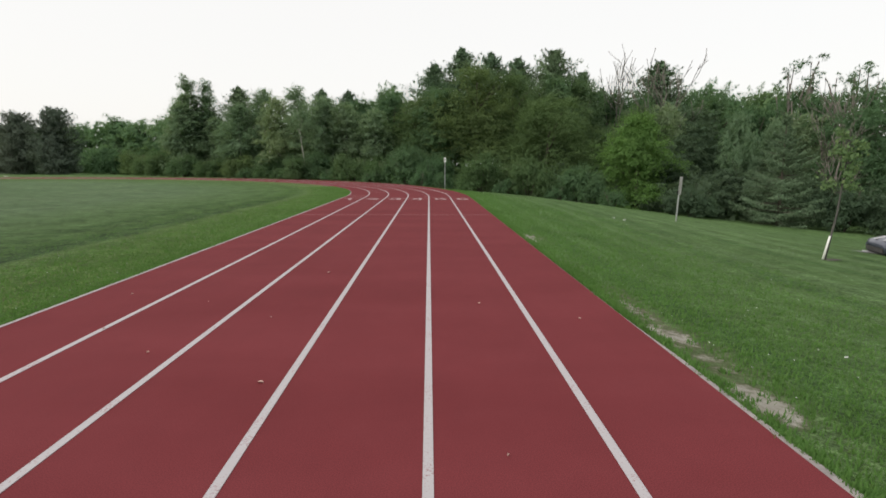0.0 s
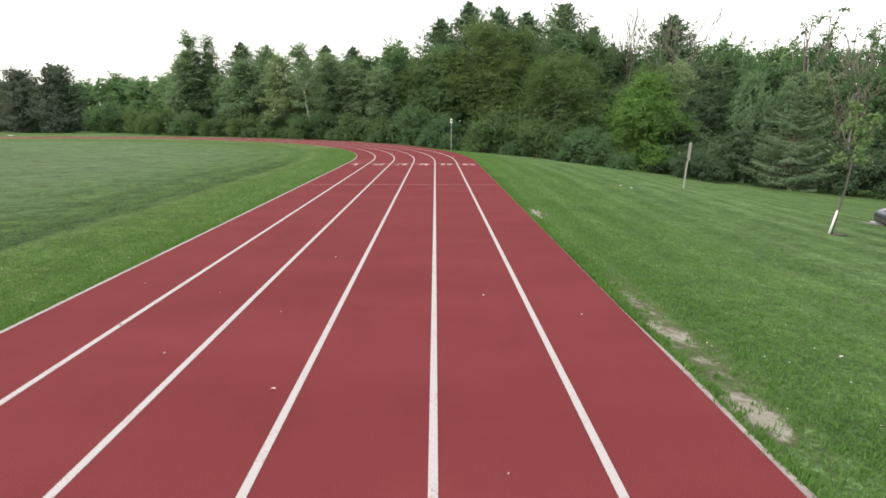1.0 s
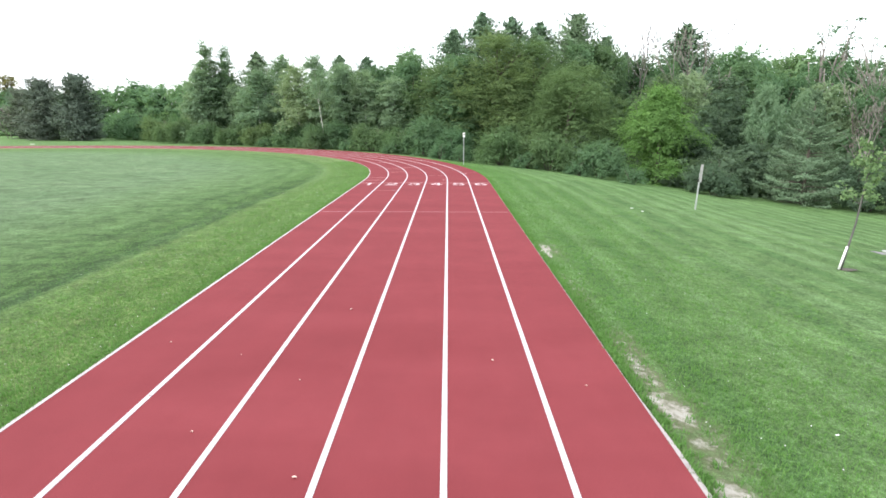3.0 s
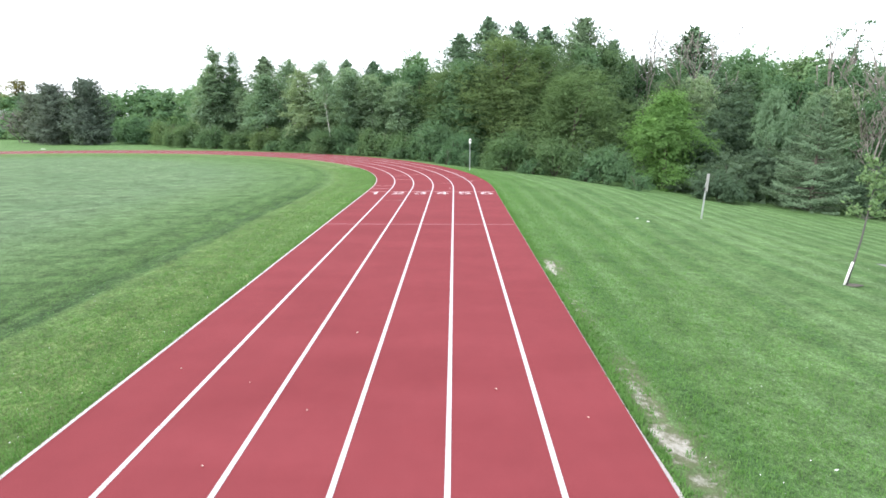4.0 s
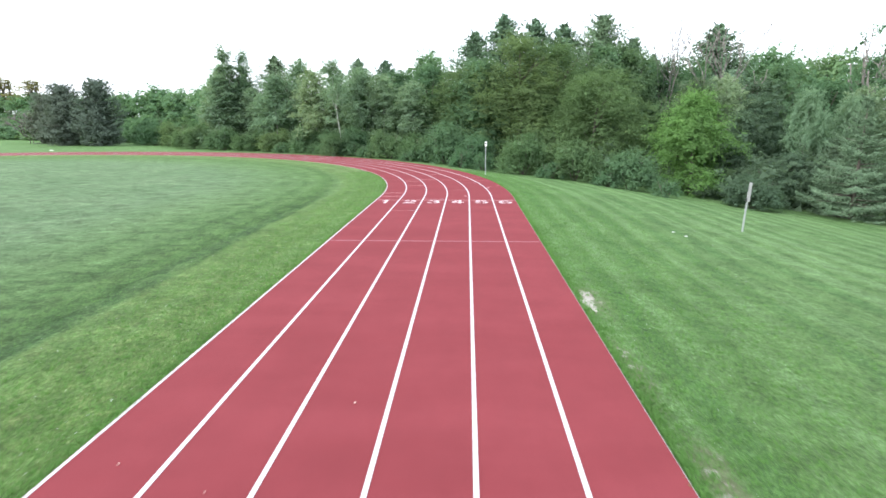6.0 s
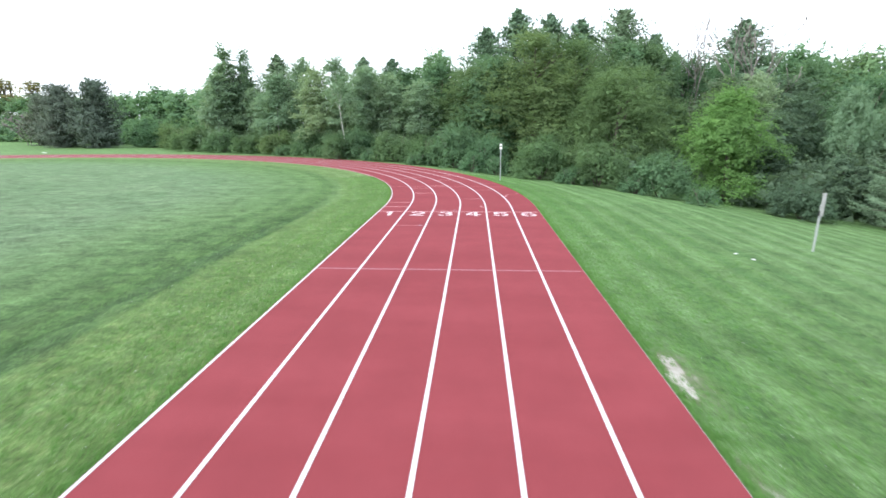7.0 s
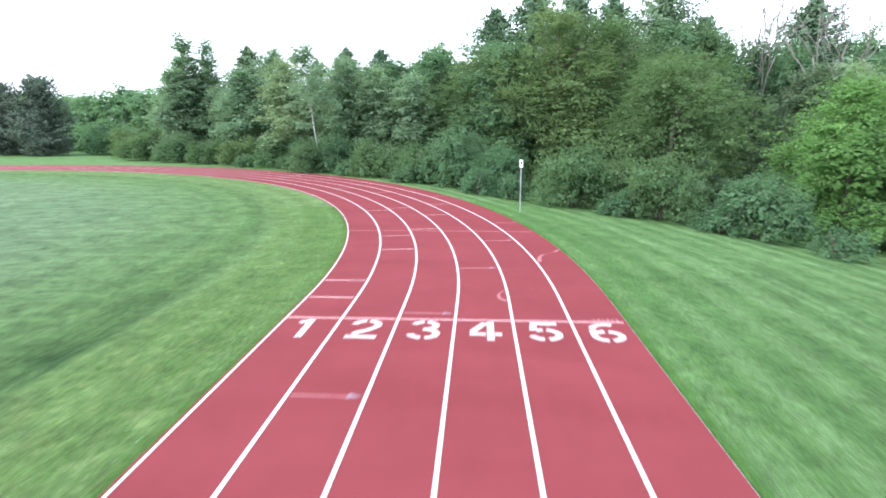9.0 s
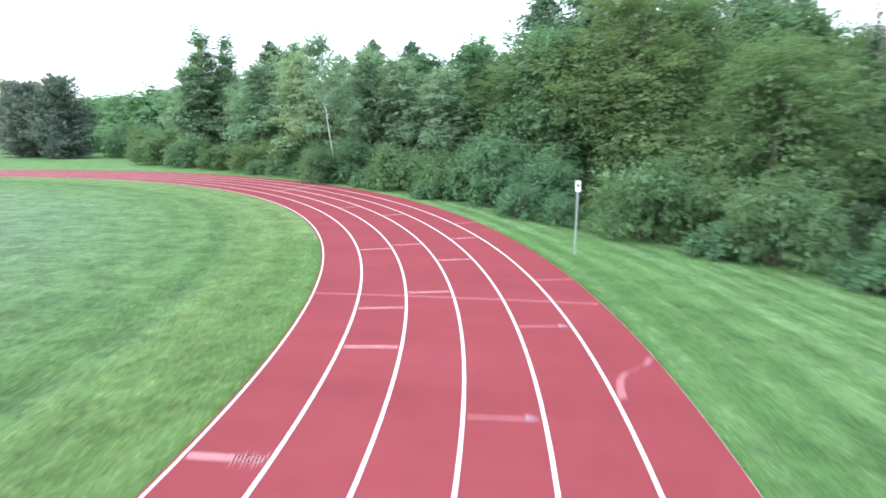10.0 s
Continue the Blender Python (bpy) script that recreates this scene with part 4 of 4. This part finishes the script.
    plant(wb, 3.2, 5.0, [(-52, 97, 4.6, 7), (-47, 94, 3.2, 5), (-58, 103, 4.0, 7), (-64, 107, 3.4, 7), (-70, 110, 3.6, 8), (-78, 114, 3.6, 9), (-86, 118, 3.8, 10), (-95, 122, 4.0, 11), (-105, 127, 4.4, 12)], hedge)
    v = shrub("low_shrub", 28, 1.5, 2.6, L_WOOD, "low green bush beside the signpost", 170, 24, 0.042, 0.34, 500, 12)
    plant(v, 1.5, 2.6, [(-0.6, 52.9, 1.3, 2.4), (1.2, 51.8, 1.0, 2.0), (-10.2, 62.2, 1.4, 2.6), (6.2, 47.2, 0.6, 2.4), (9.8, 44.6, 0.3, 2.4), (12.6, 40.8, 0.0, 2.2), (-5.6, 57.5, 1.0, 2.2), (-17.3, 68.2, 1.2, 2.4), (-22, 70.6, 1.2, 2.4)], hedge)
    x = bare_tree("dead_tree", 31, 12, "bleached bare dead tree above the wood")
    plant(x, 12, 4, [(20.6, 66, 14.2, 4.4), (23.4, 64.5, 13.8, 5.2), (33.2, 50.2, 8.6, 3.2), (35.5, 49, 8.2, 3.4), (30.8, 44.5, 5.4, 3), (-22, 82, 11.8, 3)], "dead trees in the wood")
    y = open_tree("silvery_tree", 37, 6, 6, L_SILVER, "small silvery willow leaning on the far lawn", M_DEADWOOD, 2, 60, 0.11, 1.0, 0.45, 0.6, 2)
    plant(y, 6, 6, [(-75.7, 100, 5.2, 6.5)], "willows on the far lawn")
    # sunlit look of these far trees comes from their leaf colour, not the sun
    z = open_tree("tall_far_tree", 38, 12, 9, L_SUNLIT, "tall far tree with evening light painted into its tawny leaves", M_BARK, 3, 60, 0.16, 1.3, 0.45, 0.5, 3)
    plant(z, 12, 9, [(-98.5, 131, 12.8, 11), (-107, 134, 13.4, 12)], "tall far trees")


plant_all()


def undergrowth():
    """Leaves and twigs filling the wood behind its edge, shade put in their colour."""
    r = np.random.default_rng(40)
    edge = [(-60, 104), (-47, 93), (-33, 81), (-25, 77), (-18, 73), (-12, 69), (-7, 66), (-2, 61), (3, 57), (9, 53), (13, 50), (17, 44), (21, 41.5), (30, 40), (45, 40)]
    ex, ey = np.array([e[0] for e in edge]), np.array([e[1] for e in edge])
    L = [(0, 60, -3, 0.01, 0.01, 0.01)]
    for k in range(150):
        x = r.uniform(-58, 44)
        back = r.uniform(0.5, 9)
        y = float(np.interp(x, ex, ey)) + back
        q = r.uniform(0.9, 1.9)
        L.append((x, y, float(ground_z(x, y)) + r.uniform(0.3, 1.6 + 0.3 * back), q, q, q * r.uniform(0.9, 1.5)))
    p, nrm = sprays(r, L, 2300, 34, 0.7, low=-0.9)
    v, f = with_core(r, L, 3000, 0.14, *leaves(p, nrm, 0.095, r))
    return tagged(put("undergrowth", raw_mesh("undergrowth", v, f), L_SHADED), "leafy undergrowth of the wood, shade put into its leaf colour", "undergrowth", kind="stuff")


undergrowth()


def grass():
    """Grass blades on the lawn beside the track, thinning with distance from it."""
    r = np.random.default_rng(41)
    n = 340000
    y = 4 + 44 * r.uniform(0, 1, n) ** 1.9
    behind = r.uniform(0, 1, n) < 0.10
    y = np.where(behind, 5 - 11 * r.uniform(0, 1, n) ** 1.6, y)
    side = r.uniform(0, 1, n) < 0.5
    off = r.uniform(0, 1, n) ** 1.6 * np.where(side, 5.0, 4.2)
    creep = (0.0 + 0.012 * np.maximum(0, np.sin(y * 1.9) + 0.6 * np.sin(y * 4.7 + 1))) * np.where(y < 16, 1.0, 0.2)
    rr = np.where(side, R_OUT + 0.05 + off, R_IN + 0.02 + creep - off)
    th = np.where(y > CY, (y - CY) / 40.0, 0.0)
    px = CX + rr * np.cos(th)
    py = np.where(y > CY, CY + rr * np.sin(th), y)
    # bare sandy spots stay thin
    worn = np.exp(-((py - 7.5) / 2.1) ** 4) * np.exp(-((rr - R_OUT - 0.10 - 0.028 * (py - 0.5)) / 0.22) ** 2) * 1.15 + np.exp(-((py - 15.6) / 0.7) ** 2) * np.exp(-((rr - R_OUT - 0.25) / 0.3) ** 2)
    worn = worn + np.where(side, 0.0, 0.85 * smooth((off - 1.7) / 1.0)) + np.where(side, smooth((off - 2.5) / 2.5) * 0.8, 0.0)
    keep = r.uniform(0, 1, n) > worn
    px, py, off = px[keep], py[keep], off[keep]
    n = len(px)
    # coarser tufts, thickest along the outer edge of the track
    k, per = 2600, 13
    ty = 3.5 + 26 * r.uniform(0, 1, k) ** 1.6
    toff = np.where(r.uniform(0, 1, k) < 0.22, r.uniform(-0.03, 0.10, k), r.uniform(0, 1, k) ** 1.5 * 5)
    tr = np.where(r.uniform(0, 1, k) < 0.7, R_OUT + 0.06 + toff, R_IN - 0.05 - toff * 0.45)
    px = np.concatenate([px, np.repeat(CX + tr, per) + r.normal(size=k * per) * 0.022])
    py = np.concatenate([py, np.repeat(ty, per) + r.normal(size=k * per) * 0.022])
    off = np.concatenate([off, np.full(k * per, 0.02)])
    n = len(px)
    a = r.uniform(0, 6.283, n)
    fringe = np.exp(-off / 0.10)
    h = r.uniform(0.018, 0.042, n) * (1 + 0.25 * fringe)
    w = r.uniform(0.0045, 0.0095, n)
    lean = r.uniform(0.2, 1.2, n) * h
    z = ground_z(px, py)
    dx, dy = np.cos(a), np.sin(a)
    v = np.stack([np.stack([px - dy * w, py + dx * w, z - 0.01], 1), np.stack([px + dy * w, py - dx * w, z - 0.01], 1), np.stack([px + dx * lean, py + dy * lean, z + h], 1)], 1)
    me = raw_mesh("grass", v.reshape(-1, 3), np.arange(3 * n).reshape(n, 3))
    return tagged(put("grass", me, M_BLADE), "short mown grass blades beside the track", "grass", kind="stuff")


grass()


# ---- things beside the track ----
def signpost():
    root = tagged(new("signpost"), "thin galvanised post with a small white sign", "signpost")
    z = float(ground_z(1.19, 44.75))
    root.matrix_basis = pose(1.19, 44.75, z, 0, 0, 8)
    bm = bmesh.new()
    box(bm, -0.022, 0.022, 0.0, 0.008, -0.3, 2.29)
    box(bm, -0.027, -0.020, -0.03, 0.004, -0.3, 2.29)
    box(bm, 0.020, 0.027, -0.03, 0.004, -0.3, 2.29)
    part("post", bm, M_GALV, root)
    bm = bmesh.new()
    box(bm, -0.08, 0.08, -0.045, -0.033, 1.99, 2.33, 0.004)
    plate = part("sign_plate", bm, M_WHITE, root, "small white sign plate")
    bm = bmesh.new()
    box(bm, -0.035, 0.035, -0.049, -0.044, 2.13, 2.23)
    part("print", bm, M_DARK, plate, "dark printed bar")
    for zz in (2.03, 2.29):
        bm = bmesh.new()
        bmesh.ops.create_cone(bm, segments=8, radius1=0.012, radius2=0.009, depth=0.008, cap_ends=True, matrix=Matrix.Translation((0, -0.049, zz)) @ Matrix.Rotation(radians(90), 4, 'X'))
        part("bolt", bm, M_GALV, plate)


def stake():
    root = tagged(new("marker_post"), "leaning grey post with a weathered board", "marker post")
    x, y = 11.05, 27.35
    root.matrix_basis = pose(x, y, float(ground_z(x, y)), 0, 2.5, 0)
    bm = bmesh.new()
    box(bm, -0.030, 0.030, -0.025, 0.025, -0.4, 1.62, 0.006)
    part("post", bm, M_GALV, root)
    bm = bmesh.new()
    box(bm, -0.040, 0.080, -0.050, -0.027, 1.22, 2.00, 0.005)
    part("board", bm, M_GREYWOOD, root, "weathered pale board")
    bm = bmesh.new()
    bm.faces.new([bm.verts.new(p) for p in ((-0.15, -0.052, 1.27), (-0.04, -0.052, 1.22), (-0.05, -0.052, 1.41))])
    bmesh.ops.solidify(bm, geom=bm.faces[:], thickness=0.006)
    part("tag", bm, M_WHITE, root, "small white tag")


def sapling():
    x, y = 10.06, 16.5
    root = tagged(new("sapling"), "leaning young tree with a white trunk guard", "sapling")
    root.matrix_basis = pose(x, y, float(ground_z(x, y)))
    r = np.random.default_rng(50)
    spine = [Vector((0, 0, -0.2)), Vector((0.13, 0, 0.6)), Vector((0.24, 0.02, 1.2)), Vector((0.31, 0.05, 1.8)), Vector((0.36, 0.05, 2.5)), Vector((0.42, 0.05, 3.2))]
    bm = bmesh.new()
    tube(bm, spine, [0.034, 0.028, 0.024, 0.019, 0.012, 0.004], 7)
    pts = []
    for k in range(24):
        t = r.uniform(1.45, 3.1)
        q = min(int(t / 0.64), 4)
        p = spine[3] + (spine[5] - spine[3]) * (t - 1.6) / 1.6
        a, ln = r.uniform(0, 6.28), r.uniform(0.22, 0.50) * (1.15 - 0.25 * (t - 1.6))
        e = p + Vector((math.cos(a) * ln * 0.8, math.sin(a) * ln * 0.8, ln * r.uniform(0.25, 0.75)))
        tube(bm, [p, (p + e) / 2 + Vector((0, 0, -0.03)), e], [0.010, 0.006, 0.003], 4)
        for j in range(4):
            c = p + (e - p) * r.uniform(0.40, 1.08)
            pts.append(np.array(c) + r.normal(size=(9, 3)) * np.array([0.06, 0.06, 0.05]))
    part("trunk", bm, M_GREYBARK, root)
    p = np.concatenate(pts)
    v, f = leaves(p, unit(r.normal(size=p.shape) + np.array([0, 0, 0.6])), 0.05, r, 0.6, 4)
    put("crown", raw_mesh("crown", v, f), L_SAPLING, root)
    bm = bmesh.new()
    tube(bm, [Vector((-0.035, -0.03, 0.02)), Vector((0.02, -0.03, 0.3)), Vector((0.085, -0.03, 0.62))], [0.030, 0.027, 0.025], 10)
    part("trunk_guard", bm, M_WHITE, root, "white plastic trunk guard")
    bm = bmesh.new()
    bmesh.ops.create_circle(bm, cap_ends=True, segments=14, radius=0.17, matrix=Matrix.Translation((0.14, -0.02, 0.012)))
    for w in bm.verts:
        w.co.x *= r.uniform(0.9, 1.5)
    part("soil_ring", bm, M_SOIL, root, "ring of dark soil")


signpost()
stake()
sapling()


# ---- the car and its paved bay ----
def paving(x0, x1, y0, y1):
    xs, ys = np.arange(x0, x1 + 0.01, 0.5), np.arange(y0, y1 + 0.01, 0.5)
    gx, gy = np.meshgrid(xs, ys, indexing="ij")
    gz = ground_z(gx, gy) + 0.02
    i = np.arange(gx.size).reshape(gx.shape)
    f = np.stack([i[:-1, :-1], i[1:, :-1], i[1:, 1:], i[:-1, 1:]], -1).reshape(-1, 4)
    return tagged(put("pavement", raw_mesh("pavement", np.stack([gx, gy, gz], -1).reshape(-1, 3), f), M_PAVING), "light grey paved strip in the lawn", "pavement", kind="structure")


paving(13.2, 14.2, 19.2, 19.7)
paving(14.2, 22.7, 18.2, 19.7)
paving(21.2, 28.2, 27.0, 28.0)


def paint_and_glass():
    m, n, l, b = material("dark_blue_car_paint")
    l.new(ramp(n, l, tex_noise(n, l, position(n), 30.0, 2), [(0.3, (0.045, 0.052, 0.080)), (0.7, (0.058, 0.066, 0.098))]), b.inputs["Base Color"])
    b.inputs["Roughness"].default_value, b.inputs["Metallic"].default_value, b.inputs["Coat Weight"].default_value = 0.35, 0.3, 0.8
    g, n, l, b = material("dark_car_glass")
    b.inputs["Base Color"].default_value, b.inputs["Roughness"].default_value = (0.012, 0.014, 0.016, 1), 0.06
    t = rough_material("tyre_rubber", (0.015, 0.015, 0.015), (0.03, 0.03, 0.03), 20.0)
    return m, g, t


M_CAR, M_CARGLASS, M_TYRE = paint_and_glass()
M_STRIPE = rough_material("silver_grey_stripe", (0.42, 0.43, 0.45), (0.52, 0.53, 0.55), 12.0, 0.4)


def car():
    """A low coupe; x is along it, its nose at minus x."""
    root = tagged(new("car"), "dark blue sports coupe parked on a paved strip", "car")
    cx, cy = 15.85, 18.9
    root.matrix_basis = pose(cx, cy, float(ground_z(cx, cy)) + 0.01, 0, 1.2, -14) @ Matrix.Diagonal((0.96, 0.96, 0.92, 1))
    bm = bmesh.new()
    # sections: x, half width, sill height, shoulder height, crown height
    S = [(-2.25, 0.60, 0.28, 0.46, 0.50), (-2.12, 0.80, 0.18, 0.58, 0.64), (-1.75, 0.90, 0.16, 0.68, 0.76), (-1.2, 0.92, 0.16, 0.74, 0.84), (-0.6, 0.92, 0.17, 0.78, 0.90),
         (0.2, 0.92, 0.17, 0.82, 0.92), (1.0, 0.93, 0.17, 0.86, 0.94), (1.7, 0.92, 0.18, 0.88, 0.95), (2.15, 0.84, 0.24, 0.86, 0.92), (2.28, 0.74, 0.34, 0.74, 0.80)]
    rows = []
    for x, w, z0, z1, z2 in S:
        half = [(w * 0.86, z0), (w, z0 + 0.12), (w * 1.0, (z0 + z1) / 2 + 0.05), (w * 0.95, z1), (w * 0.72, (z1 + 2 * z2) / 3), (w * 0.35, z2), (0, z2 + 0.01)]
        ring = [(a, b) for a, b in half] + [(-a, b) for a, b in reversed(half[:-1])]
        rows.append([bm.verts.new((x, a, b)) for a, b in ring])
    for p, q in zip(rows, rows[1:]):
        for k in range(len(p)):
            bm.faces.new((p[k], p[(k + 1) % len(p)], q[(k + 1) % len(p)], q[k]))
    bm.faces.new(rows[0])
    bm.faces.new(list(reversed(rows[-1])))
    bmesh.ops.recalc_face_normals(bm, faces=bm.faces)
    for f in bm.faces:
        f.smooth = True
    body = part("body", bm, M_CAR, root)
    bm = bmesh.new()
    rows = []
    for x, w, z in [(-0.75, 0.70, 0.86), (-0.1, 0.62, 1.20), (0.5, 0.60, 1.29), (1.1, 0.60, 1.22), (1.75, 0.66, 0.95)]:
        rows.append([bm.verts.new(p) for p in ((x, 0.84, 0.84), (x, w, z - 0.03), (x, 0, z), (x, -w, z - 0.03), (x, -0.84, 0.84))])
    for p, q in zip(rows, rows[1:]):
        for k in range(4):
            bm.faces.new((p[k], p[k + 1], q[k + 1], q[k]))
    bmesh.ops.recalc_face_normals(bm, faces=bm.faces)
    part("cabin", bm, M_CARGLASS, root, "dark glass cabin")
    bm = bmesh.new()
    box(bm, -2.27, -2.13, -0.52, 0.52, 0.24, 0.42, 0.02)
    part("grille", bm, M_DARK, root, "black grille")
    bm = bmesh.new()
    box(bm, -2.24, -2.02, -0.80, 0.80, 0.13, 0.17, 0.01)
    part("splitter", bm, M_STRIPE, root, "silver grey splitter")
    for y in (-0.66, 0.66):
        bm = bmesh.new()
        box(bm, -2.14, -1.80, y - 0.13, y + 0.13, 0.47, 0.575, 0.025)
        part("headlight", bm, M_WHITE, root, "pale headlight")
    for y in (-0.28, 0.28):
        bm = bmesh.new()
        for a, b in (((-2.15, 0.645), (-1.75, 0.755)), ((-1.75, 0.755), (-0.75, 0.895))):
            bm.faces.new([bm.verts.new(p) for p in ((a[0], y - 0.09, a[1] + 0.008), (b[0], y - 0.09, b[1] + 0.008), (b[0], y + 0.09, b[1] + 0.008), (a[0], y + 0.09, a[1] + 0.008))])
        part("stripe", bm, M_STRIPE, body, "silver grey bonnet stripe")
    for x in (-1.4, 1.35):
        for y in (-0.84, 0.84):
            turn = Matrix.Translation((x, y, 0.33)) @ Matrix.Rotation(radians(90), 4, 'X')
            bm = bmesh.new()
            bmesh.ops.create_cone(bm, segments=24, radius1=0.33, radius2=0.33, depth=0.24, cap_ends=True, matrix=turn)
            bmesh.ops.bevel(bm, geom=[e for e in bm.edges if e.calc_face_angle(0) > 1], offset=0.03, segments=2, affect='EDGES')
            tyre = part("wheel", bm, M_TYRE, root)
            bm = bmesh.new()
            bmesh.ops.create_cone(bm, segments=20, radius1=0.22, radius2=0.22, depth=0.255, cap_ends=True, matrix=turn)
            part("rim", bm, M_GALV, tyre)


car()


# ---- litter ----
def dry_leaf(x, y, size, turn, label="pale dry leaf lying on the track", z=0.002, mat=None):
    bm = bmesh.new()
    k = 8
    edge = [bm.verts.new((math.cos(a) * size, math.sin(a) * size * 0.55, 0.004 + 0.012 * abs(math.sin(a)))) for a in [j * 2 * math.pi / k for j in range(k)]]
    mid = bm.verts.new((0, 0, 0.004))
    for j in range(k):
        bm.faces.new((mid, edge[j], edge[(j + 1) % k]))
    ob = part("fallen_leaf", bm, mat or M_DRYLEAF)
    ob.matrix_basis = pose(x, y, z, 0, 0, turn)
    return tagged(ob, label, "leaf", "fallen leaves")


for j, (x, y, q) in enumerate([(-1.25, 6.69, 0.023), (-1.5, 11.0, 0.026), (-1.67, 8.5, 0.016), (0.59, 9.08, 0.018), (-2.42, 7.38, 0.014), (0.45, 5.6, 0.012), (-2.6, 9.2, 0.014), (1.6, 8.4, 0.015), (-3.7, 9.6, 0.016), (-3.2, 8.1, 0.016)]):
    dry_leaf(x, y, q, j * 47)


def scrap(x, y, w, d, turn):
    bm = bmesh.new()
    box(bm, -w / 2, w / 2, -d / 2, d / 2, 0.02, 0.035, 0.004)
    ob = part("paper_scrap", bm, M_WHITE)
    ob.matrix_basis = pose(x, y, float(ground_z(x, y)), 4, 3, turn)
    return tagged(ob, "white paper scrap lying in the grass", "litter", "paper scraps")


scrap(4.03, 7.77, 0.045, 0.012, 12)
scrap(7.55, 25.3, 0.13, 0.05, 30)
scrap(7.75, 24.6, 0.11, 0.05, -20)
scrap(-53.0, 74.6, 0.5, 0.25, 10)


def clover():
    """White clover heads dotted over the lawn."""
    r = np.random.default_rng(60)
    n = 1300
    x = np.where(r.uniform(0, 1, n) < 0.6, 2.6 + r.uniform(0, 1, n) ** 1.3 * 10, -4.5 - r.uniform(0, 1, n) ** 2 * 3)
    y = r.uniform(4, 26, n)
    v, f = leaves(np.stack([x, y, ground_z(x, y) + 0.05], 1), unit(r.normal(size=(n, 3)) * 0.3 + np.array([0, 0, 1])), 0.0055, r, 0.9)
    return tagged(put("clover_flowers", raw_mesh("clover_flowers", v, f), M_WHITE), "tiny white clover heads in the lawn", "flowers", kind="stuff")


clover()
